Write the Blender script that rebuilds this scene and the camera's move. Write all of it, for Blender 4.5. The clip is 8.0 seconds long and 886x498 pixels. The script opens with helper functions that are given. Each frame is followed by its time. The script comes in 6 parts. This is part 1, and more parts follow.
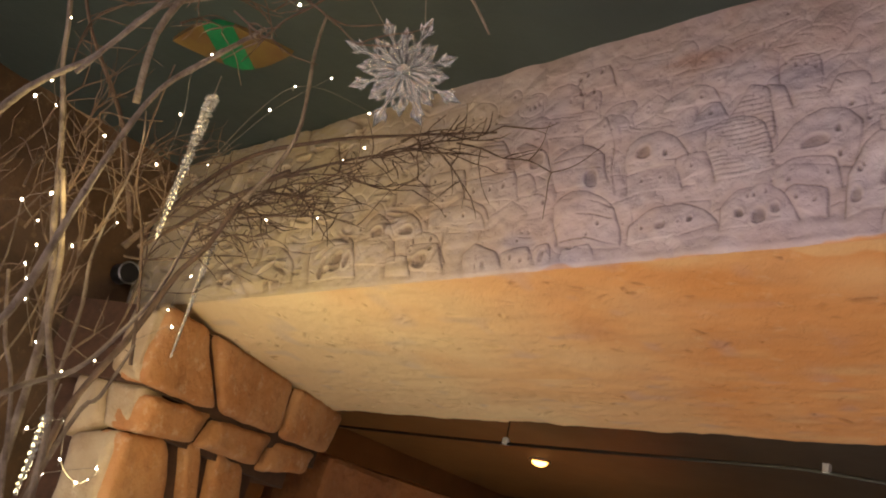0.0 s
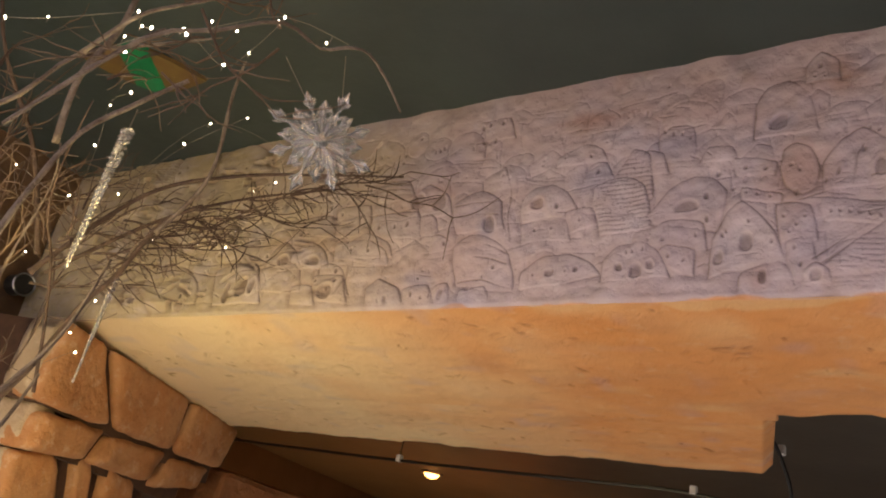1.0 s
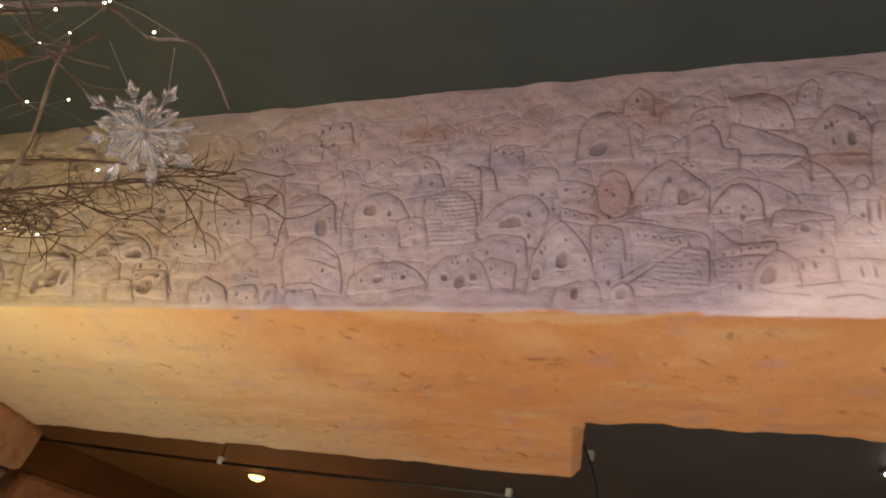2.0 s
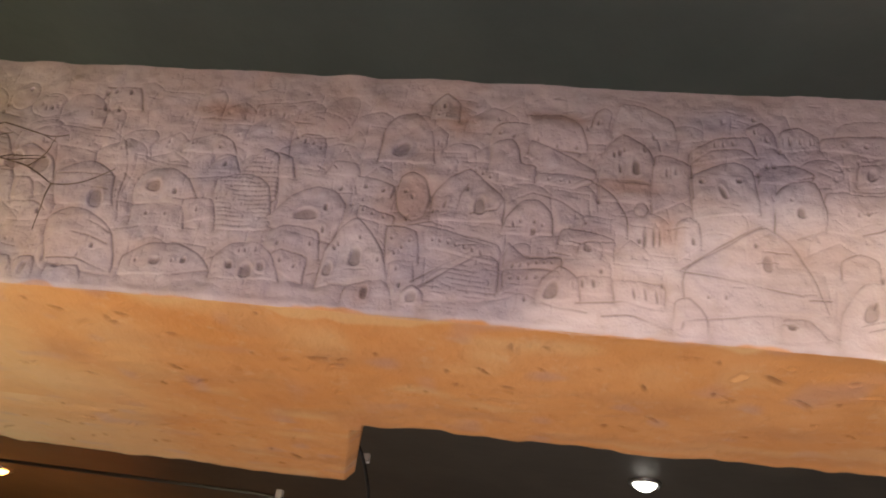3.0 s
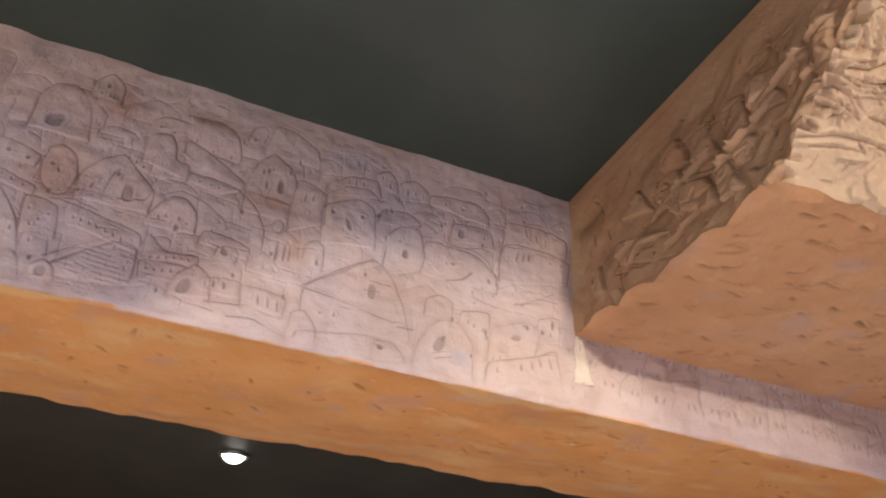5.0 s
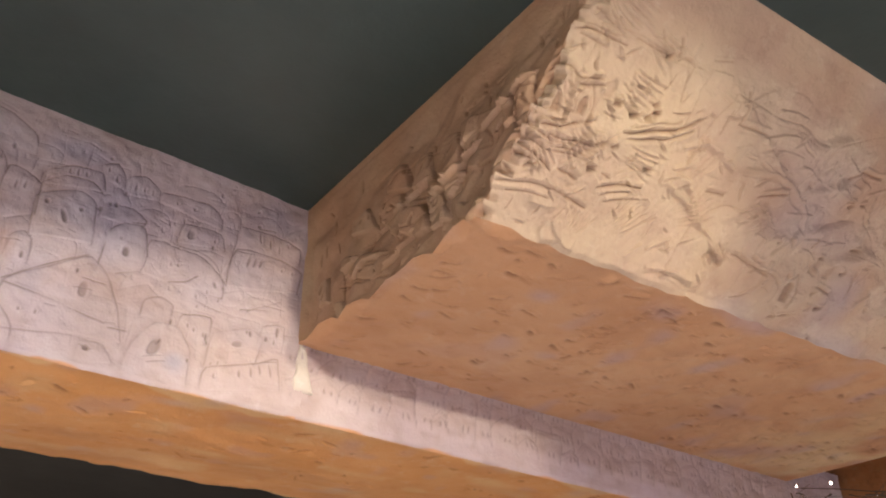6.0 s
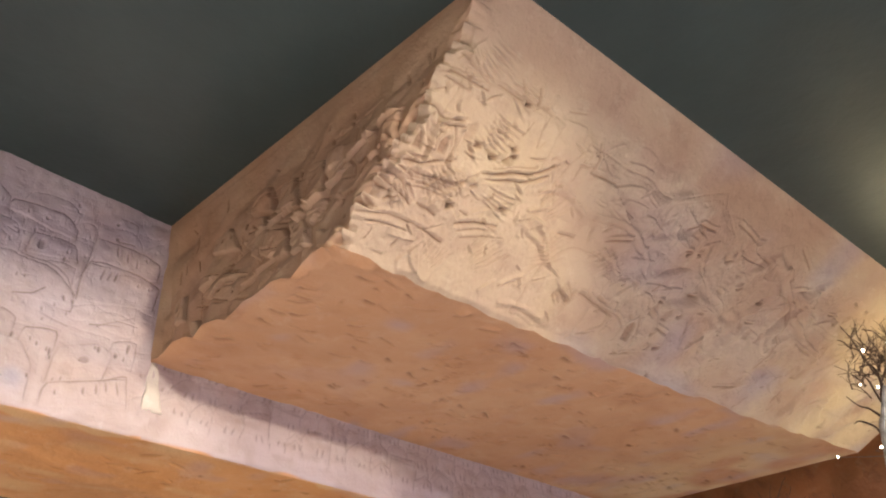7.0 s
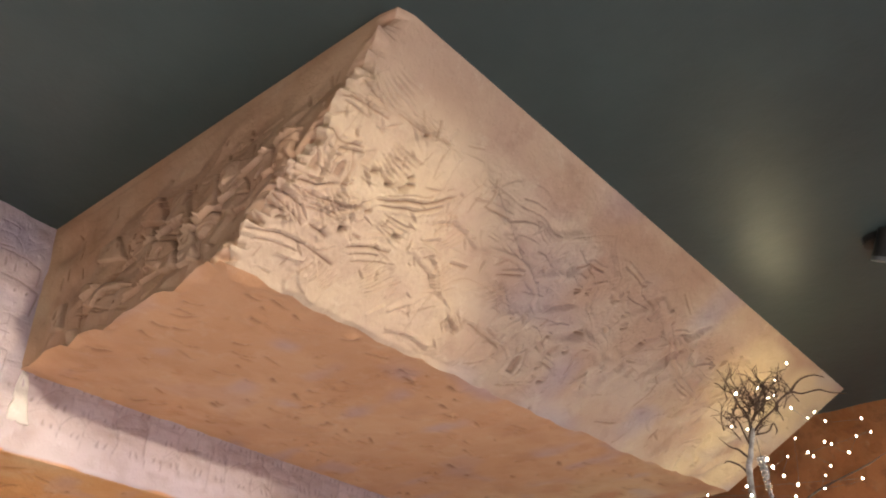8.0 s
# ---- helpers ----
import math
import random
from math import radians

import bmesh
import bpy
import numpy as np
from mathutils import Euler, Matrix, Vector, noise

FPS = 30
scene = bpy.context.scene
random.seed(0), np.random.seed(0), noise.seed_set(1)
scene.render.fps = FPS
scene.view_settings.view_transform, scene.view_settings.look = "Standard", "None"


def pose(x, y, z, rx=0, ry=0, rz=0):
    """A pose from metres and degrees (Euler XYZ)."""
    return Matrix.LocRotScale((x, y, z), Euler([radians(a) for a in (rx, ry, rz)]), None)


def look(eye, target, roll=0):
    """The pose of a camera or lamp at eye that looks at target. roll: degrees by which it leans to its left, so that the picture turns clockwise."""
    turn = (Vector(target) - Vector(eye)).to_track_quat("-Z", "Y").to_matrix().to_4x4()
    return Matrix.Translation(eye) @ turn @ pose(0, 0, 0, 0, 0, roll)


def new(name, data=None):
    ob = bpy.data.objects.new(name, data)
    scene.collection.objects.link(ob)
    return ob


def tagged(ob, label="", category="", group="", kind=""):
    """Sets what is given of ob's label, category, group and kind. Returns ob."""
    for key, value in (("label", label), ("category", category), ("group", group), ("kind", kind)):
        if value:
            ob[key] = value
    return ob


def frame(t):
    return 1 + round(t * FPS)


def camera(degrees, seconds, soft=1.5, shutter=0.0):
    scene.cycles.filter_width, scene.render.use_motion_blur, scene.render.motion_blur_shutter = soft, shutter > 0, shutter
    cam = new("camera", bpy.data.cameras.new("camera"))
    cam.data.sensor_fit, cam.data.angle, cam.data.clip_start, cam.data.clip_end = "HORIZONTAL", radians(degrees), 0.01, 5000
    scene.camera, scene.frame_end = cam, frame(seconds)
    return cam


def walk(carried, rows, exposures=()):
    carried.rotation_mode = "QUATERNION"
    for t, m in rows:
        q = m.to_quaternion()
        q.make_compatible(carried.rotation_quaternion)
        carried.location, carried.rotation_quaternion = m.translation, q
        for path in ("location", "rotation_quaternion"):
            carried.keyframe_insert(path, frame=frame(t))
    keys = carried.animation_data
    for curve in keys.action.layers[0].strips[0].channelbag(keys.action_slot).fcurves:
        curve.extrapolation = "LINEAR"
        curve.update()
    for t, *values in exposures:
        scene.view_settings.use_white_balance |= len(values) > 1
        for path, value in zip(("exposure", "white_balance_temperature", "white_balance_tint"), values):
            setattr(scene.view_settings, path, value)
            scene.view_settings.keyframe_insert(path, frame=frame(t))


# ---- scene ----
cam = camera(57.5, 8.0, soft=2.0)
PATH = [
    (0, (-0.057, 0.133, 1.581), (-1.347, 1.446, 2.364), 13.9),
    (0.5, (0.003, 0.057, 1.591), (-1.178, 1.452, 2.403), 12.8),
    (1, (0.011, 0.024, 1.602), (-1.084, 1.466, 2.451), 13.4),
    (1.2, (0.016, 0.018, 1.602), (-1.041, 1.479, 2.467), 13.2),
    (2.3, (0.053, 0.025, 1.611), (-0.584, 1.667, 2.559), 10.6),
    (2.5, (0.057, 0.032, 1.614), (-0.514, 1.691, 2.575), 10.3),
    (3, (0.041, 0.072, 1.627), (-0.235, 1.779, 2.633), 9.0),
    (3.5, (-0.033, 0.092, 1.627), (0.047, 1.794, 2.674), 5.6),
    (4, (-0.032, 0.036, 1.629), (0.219, 1.731, 2.661), 4.8),
    (4.2, (-0.009, 0.028, 1.632), (0.294, 1.713, 2.665), 4.6),
    (5.3, (0.007, -0.198, 1.588), (0.771, 1.339, 2.615), 2.8),
    (5.5, (0.029, -0.211, 1.608), (0.899, 1.272, 2.63), 1.2),
    (6, (0.081, -0.262, 1.618), (1.155, 1.074, 2.65), -0.3),
    (6.5, (0.094, -0.3, 1.624), (1.286, 0.929, 2.658), -1.3),
    (7, (0.09, -0.328, 1.611), (1.355, 0.79, 2.682), -2.1),
    (7.2, (0.089, -0.332, 1.617), (1.379, 0.741, 2.707), -2.5),
    (7.5, (0.094, -0.345, 1.608), (1.412, 0.665, 2.724), -2.1),
    (8, (0.108, -0.372, 1.605), (1.484, 0.557, 2.72), -2.4),
]
walk(cam, [(t, look(eye, target, roll)) for t, eye, target, roll in PATH], exposures=[(0.0, 0.03, 6500, 10), (2.5, 0.12, 6450, 10), (4.2, 0.12, 6400, 10), (5.4, 0.19, 6050, 8), (8.0, 0.31, 5850, 6)])

# ---------------------------------------------------------------- light
world = bpy.data.worlds.new("world")
world.use_nodes = True
world.node_tree.nodes["Background"].inputs[0].default_value = (0.9, 0.85, 0.9, 1)
world.node_tree.nodes["Background"].inputs[1].default_value = 0.02
scene.world = world


def lamp(name, kind, where, target, power, colour, **more):
    data = bpy.data.lights.new(name, kind)
    data.energy, data.color = power, colour
    for key, value in more.items():
        if key == "size":
            data.size = value
        elif key == "radius":
            data.shadow_soft_size = value
        elif key == "cone":
            data.spot_size = radians(value)
        elif key == "blend":
            data.spot_blend = value
    ob = new(name, data)
    ob.matrix_world = look(where, target)
    return ob


# the spotlights that wash the corner of the near bulkhead and the beam beside it
SPOTS = ((0.85, -3.00, 2.67), (0.15, -3.00, 2.67))
lamp("spot_light", "SPOT", SPOTS[0], (1.15, 0.46, 2.29), 350, (1.0, 0.82, 0.56), radius=0.035, cone=19.0, blend=0.55)
lamp("spot_light", "SPOT", SPOTS[1], (0.60, 1.45, 1.87), 410, (1.0, 0.86, 0.64), radius=0.03, cone=20.5, blend=0.3)
# unseen ceiling fill lamps, added: broad ones behind the camera, narrow ones over the floor
FILL_LAMPS = ((-1.3, -1.9, 2.86), (0.5, -2.6, 2.86), (3.0, -2.4, 2.86), (-1.2, -3.6, 2.86))
for place in FILL_LAMPS:
    lamp("fill_light", "AREA", (place[0], place[1], 2.845), (place[0], place[1], 0), 57, (0.92, 0.84, 1.0), size=0.16)
# narrow added lamps; the floor throws their light up to the undersides
FLOOR_FILLS = ((-0.9, -0.5, 2.86), (1.1, -0.9, 2.86), (0.1, -1.6, 2.86))
for place in FLOOR_FILLS:
    lamp("floor_fill_light", "SPOT", (place[0], place[1], 2.845), (place[0], place[1], 0), 560, (1.0, 0.89, 0.82), radius=0.05, cone=84, blend=0.4)
# lights of the room beyond the opening
FAR_LIGHTS = ((0.607, 4.50, 2.880), (-4.15, 6.11, 2.880))
lamp("far_light", "SPOT", (0.607, 4.50, 2.78), (0.607, 4.50, 0), 500, (1.0, 0.93, 0.84), radius=0.04, cone=125, blend=0.5)
lamp("far_light", "SPOT", (-4.15, 6.11, 2.78), (-4.15, 6.11, 0), 1500, (1.0, 0.52, 0.18), radius=0.04, cone=125, blend=0.5)
# the strings of small bulbs, summed up at a few of them
for place in ((-1.32, 0.62, 2.05, 3.5), (-1.62, 0.92, 1.58, 8), (-1.78, 1.08, 1.66, 8.5), (-1.72, 0.86, 2.15, 2.2)):
    lamp("bulb_light", "POINT", place[:3], (0, 0, 0), place[3], (1.0, 0.79, 0.36), radius=0.09)
for place in ((2.80, 0.02, 2.56), (2.86, -0.02, 2.25)):
    lamp("bulb_light", "POINT", place, (0, 0, 0), 1.5, (1.0, 0.78, 0.40), radius=0.06)


# ---------------------------------------------------------------- materials
def material(name, rough=0.8, metal=0.0):
    m = bpy.data.materials.new(name)
    m.use_nodes = True
    b = m.node_tree.nodes["Principled BSDF"]
    b.inputs["Roughness"].default_value, b.inputs["Metallic"].default_value = rough, metal
    return m, m.node_tree, b


def node(tree, kind, **values):
    n = tree.nodes.new(kind)
    for key, value in values.items():
        n.inputs[key].default_value = value
    return n


def noise_fac(tree, scale, detail=4.0, rough=0.6, low=0.35, high=0.65, stretch=None):
    """A noise of the given grain, spread between low and high to 0..1."""
    co = tree.nodes.new("ShaderNodeTexCoord")
    src = co.outputs["Object"]
    if stretch:
        mp = node(tree, "ShaderNodeMapping", Scale=stretch)
        tree.links.new(src, mp.inputs["Vector"])
        src = mp.outputs["Vector"]
    n = node(tree, "ShaderNodeTexNoise", Scale=scale, Detail=detail, Roughness=rough)
    tree.links.new(src, n.inputs["Vector"])
    r = node(tree, "ShaderNodeMapRange", **{"From Min": low, "From Max": high})
    tree.links.new(n.outputs["Fac"], r.inputs["Value"])
    return r.outputs["Result"]


def mixed(tree, fac, a, b):
    m = tree.nodes.new("ShaderNodeMix")
    m.data_type = "RGBA"
    for sock, v in ((m.inputs[0], fac), (m.inputs[6], a), (m.inputs[7], b)):
        if isinstance(v, bpy.types.NodeSocket):
            tree.links.new(v, sock)
        elif isinstance(v, (int, float)):
            sock.default_value = v
        else:
            sock.default_value = (*v, 1)
    return m.outputs[2]


def scaled(tree, fac, k):
    m = tree.nodes.new("ShaderNodeMath")
    m.operation = "MULTIPLY"
    tree.links.new(fac, m.inputs[0])
    m.inputs[1].default_value = k
    return m.outputs[0]


def stain(tree, name, k=1.0):
    a = tree.nodes.new("ShaderNodeAttribute")
    a.attribute_name = name
    return scaled(tree, a.outputs["Fac"], k)


def bumped(tree, bsdf, pairs):
    last = None
    for fac, depth in pairs:
        b = node(tree, "ShaderNodeBump", Strength=1.0, Distance=depth)
        tree.links.new(fac, b.inputs["Height"])
        if last:
            tree.links.new(last, b.inputs["Normal"])
        last = b.outputs["Normal"]
    tree.links.new(last, bsdf.inputs["Normal"])


def painted_plaster(name, base, patch, dark, light, wash=(0.10, 0.055, 0.035), rough=0.75, washed=True, k_wash=0.75, stretch=None, relief=1.0, pale=(0.70, 0.55, 0.31)):
    m, t, b = material(name, rough)
    c = mixed(t, scaled(t, noise_fac(t, 5.0, 5, 0.6, 0.38, 0.66, stretch), 0.75), base, patch)
    c = mixed(t, scaled(t, noise_fac(t, 1.7, 3, 0.5, 0.42, 0.62), 0.45), c, dark)
    c = mixed(t, scaled(t, noise_fac(t, 13.0, 6, 0.65, 0.52, 0.72, stretch), 0.55), c, dark)
    c = mixed(t, scaled(t, noise_fac(t, 21.0, 5, 0.7, 0.56, 0.74), 0.5), c, light)
    if washed:
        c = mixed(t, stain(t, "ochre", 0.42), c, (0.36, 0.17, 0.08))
        c = mixed(t, stain(t, "under", 1.0), c, (0.62, 0.29, 0.10))
        c = mixed(t, stain(t, "pale", 1.0), c, pale)
        c = mixed(t, stain(t, "tint", 0.22), c, light)
        c = mixed(t, stain(t, "smudge", 0.34), c, (0.26, 0.155, 0.10))
        c = mixed(t, stain(t, "blue", 0.40), c, (0.28, 0.28, 0.40))
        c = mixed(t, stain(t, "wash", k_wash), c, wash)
    t.links.new(c, b.inputs["Base Color"])
    bumped(t, b, ((noise_fac(t, 26.0, 5, 0.6, 0.2, 0.8), 0.0028 * relief), (noise_fac(t, 150.0, 3, 0.6, 0.2, 0.8), 0.0008)))
    return m


FRIEZE = painted_plaster("carved_plaster", (0.583, 0.475, 0.488), (0.52, 0.42, 0.45), (0.45, 0.335, 0.285), (0.66, 0.60, 0.615), k_wash=0.66, pale=(0.47, 0.375, 0.19))
BULK = painted_plaster("carved_plaster_warm", (0.56, 0.43, 0.29), (0.48, 0.34, 0.25), (0.37, 0.25, 0.18), (0.64, 0.53, 0.38), wash=(0.20, 0.095, 0.045), k_wash=0.75)
SOFFIT = painted_plaster("orange_plaster", (0.595, 0.272, 0.082), (0.645, 0.325, 0.125), (0.50, 0.20, 0.05), (0.64, 0.42, 0.25), wash=(0.16, 0.06, 0.02), stretch=(0.8, 1.15, 1.0))
SOFFIT_B = painted_plaster("tan_plaster", (0.52, 0.28, 0.14), (0.56, 0.33, 0.18), (0.42, 0.20, 0.09), (0.56, 0.38, 0.26), wash=(0.15, 0.06, 0.025), stretch=(0.8, 1.15, 1.0))
STONE = painted_plaster("sandstone_render", (0.47, 0.21, 0.07), (0.58, 0.35, 0.17), (0.24, 0.095, 0.035), (0.66, 0.54, 0.40), washed=False, relief=2.6)
# cream copy of the sandstone for the sides that the bulbs light
STONE_LIT = painted_plaster("bulb_lit_render", (0.52, 0.42, 0.28), (0.44, 0.33, 0.20), (0.30, 0.18, 0.09), (0.62, 0.53, 0.40), washed=False, relief=2.6)
FRESH = painted_plaster("fresh_white_plaster", (0.72, 0.65, 0.58), (0.66, 0.58, 0.52), (0.55, 0.45, 0.38), (0.78, 0.73, 0.68), washed=False)
ROCK = painted_plaster("orange_rock_render", (0.34, 0.12, 0.032), (0.38, 0.16, 0.055), (0.10, 0.04, 0.016), (0.34, 0.20, 0.10), washed=False, relief=2.6)
BROWN = painted_plaster("brown_rock_render", (0.07, 0.036, 0.014), (0.12, 0.060, 0.022), (0.035, 0.020, 0.010), (0.20, 0.13, 0.06), washed=False)


def plain(name, colour, rough=0.6, metal=0.0, second=None, scale=12.0, depth=0.0):
    m, t, b = material(name, rough, metal)
    second = second or tuple(v * 0.7 for v in colour)
    t.links.new(mixed(t, noise_fac(t, scale), colour, second), b.inputs["Base Color"])
    if depth:
        bumped(t, b, ((noise_fac(t, scale * 5, 4, 0.6, 0.2, 0.8), depth),))
    return m


CEILING = plain("dark_ceiling_paint", (0.040, 0.055, 0.051), 0.42, second=(0.031, 0.043, 0.040), scale=3.0, depth=0.001)
FAR_PAINT = plain("dark_brown_paint", (0.05, 0.042, 0.034), 0.6, second=(0.036, 0.030, 0.024), scale=3.0, depth=0.001)
FLOOR = plain("sandstone_floor", (0.46, 0.43, 0.41), 0.5, second=(0.38, 0.35, 0.33), scale=4.0)
MORTAR = plain("dark_joint", (0.075, 0.034, 0.016), 0.9, scale=30.0)
BARK = plain("pale_bark", (0.22, 0.165, 0.115), 0.7, second=(0.09, 0.06, 0.038), scale=28.0, depth=0.004)
TWIG = plain("dark_twig", (0.13, 0.08, 0.048), 0.85, second=(0.07, 0.042, 0.025), scale=40.0, depth=0.002)
BIRCH = plain("white_birch_bark", (0.62, 0.60, 0.55), 0.7, second=(0.20, 0.17, 0.14), scale=26.0, depth=0.002)
WIRE = plain("clear_wire", (0.20, 0.16, 0.12), 0.4, scale=40.0)
BLACK = plain("black_plastic", (0.012, 0.012, 0.013), 0.4, scale=20.0)
STEEL = plain("grey_metal", (0.45, 0.46, 0.46), 0.35, 0.9, scale=20.0)
GREY = plain("grey_plastic", (0.16, 0.17, 0.17), 0.45, scale=20.0)
WHITE = plain("white_plastic", (0.75, 0.74, 0.70), 0.5, scale=20.0)
GREEN = plain("green_enamel", (0.005, 0.17, 0.06), 0.45, scale=20.0)
OLIVE = plain("brass_yellow_enamel", (0.15, 0.10, 0.025), 0.5, second=(0.11, 0.055, 0.02), scale=9.0)


def glowing(name, colour, strength):
    m, t, b = material(name, 0.4)
    b.inputs["Base Color"].default_value = (0.8, 0.8, 0.8, 1)
    b.inputs["Emission Color"].default_value = (*colour, 1)
    b.inputs["Emission Strength"].default_value = strength
    return m


BULB = glowing("bulb_glow", (1.0, 0.84, 0.58), 80)
LED = glowing("white_lamp_glow", (1.0, 0.95, 0.82), 14)
AMBER = glowing("amber_lamp_glow", (1.0, 0.44, 0.10), 9)
FILL_GLOW = glowing("fill_lamp_glow", (1.0, 0.85, 0.78), 6)


def clear_plastic(name, rough, clear):
    m, t, b = material(name, rough)
    b.inputs["Base Color"].default_value = (0.96, 0.94, 0.90, 1)
    b.inputs["IOR"].default_value = 1.45
    b.inputs["Transmission Weight"].default_value = clear
    bumped(t, b, ((noise_fac(t, 220.0, 3, 0.6, 0.2, 0.8), 0.0005),))
    return m


ACRYLIC = clear_plastic("clear_acrylic", 0.05, 0.9)
FROSTED = clear_plastic("frosted_acrylic", 0.10, 0.82)


# ---------------------------------------------------------------- builders
def link(name, mesh, mat, parent=None, label="", smooth=False):
    mesh.materials.append(mat)
    if smooth:
        mesh.polygons.foreach_set("use_smooth", [True] * len(mesh.polygons))
    ob = new(name, mesh)
    ob.parent = parent
    return tagged(ob, label)


def part(name, bm, mat, parent=None, label="", smooth=False):
    mesh = bpy.data.meshes.new(name)
    bmesh.ops.recalc_face_normals(bm, faces=bm.faces)
    bm.to_mesh(mesh)
    bm.free()
    return link(name, mesh, mat, parent, label, smooth)


def thing(name, label, category, where=(0, 0, 0), group="", kind=""):
    ob = new(name)
    ob.location = where
    return tagged(ob, label, category, group, kind)


def box(lo, hi, bevel=0.0):
    bm = bmesh.new()
    bmesh.ops.create_cube(bm, size=1)
    for v in bm.verts:
        v.co = [a + (b - a) * (c + 0.5) for a, b, c in zip(lo, hi, v.co)]
    if bevel:
        bmesh.ops.bevel(bm, geom=bm.edges[:], offset=bevel, segments=2, affect="EDGES", profile=0.6)
    return bm


def sheet(name, pos, mat, parent=None, label="", stains=None, smooth=True):
    """A grid of places (rows, columns, 3) as one mesh, with stains as point attributes."""
    rows, cols = pos.shape[:2]
    mesh = bpy.data.meshes.new(name)
    i = np.arange(rows * cols).reshape(rows, cols)
    quads = np.stack([i[:-1, :-1], i[:-1, 1:], i[1:, 1:], i[1:, :-1]], -1).reshape(-1, 4)
    mesh.vertices.add(rows * cols)
    mesh.vertices.foreach_set("co", pos.reshape(-1).astype(np.float32))
    mesh.loops.add(quads.size)
    mesh.loops.foreach_set("vertex_index", quads.reshape(-1).astype(np.int32))
    mesh.polygons.add(len(quads))
    mesh.polygons.foreach_set("loop_start", np.arange(0, quads.size, 4, dtype=np.int32))
    mesh.update(calc_edges=True)
    for key, value in (stains or {}).items():
        a = mesh.attributes.new(key, "FLOAT", "POINT")
        a.data.foreach_set("value", value.reshape(-1).astype(np.float32))
    return link(name, mesh, mat, parent, label, smooth)


def grain(shape, cells, seed):
    """Smooth random values in -1..1 with about that many cells along each axis."""
    rng = np.random.RandomState(seed)
    a = rng.uniform(-1, 1, (cells[0] + 3, cells[1] + 3))
    y, x = np.linspace(0, cells[0] + 0.999, shape[0]), np.linspace(0, cells[1] + 0.999, shape[1])
    iy, ix = y.astype(int), x.astype(int)
    fy, fx = y - iy, x - ix
    fy, fx = (fy * fy * (3 - 2 * fy))[:, None], (fx * fx * (3 - 2 * fx))[None, :]
    g = lambda p, q: a[np.ix_(iy + p, ix + q)]
    return (g(0, 0) * (1 - fx) + g(0, 1) * fx) * (1 - fy) + (g(1, 0) * (1 - fx) + g(1, 1) * fx) * fy


def blurred(a, n):
    for _ in range(n):
        p = np.pad(a, 1, mode="edge")
        a = (p[:-2, 1:-1] + p[2:, 1:-1] + p[1:-1, :-2] + p[1:-1, 2:] + 2 * a) / 6
    return a


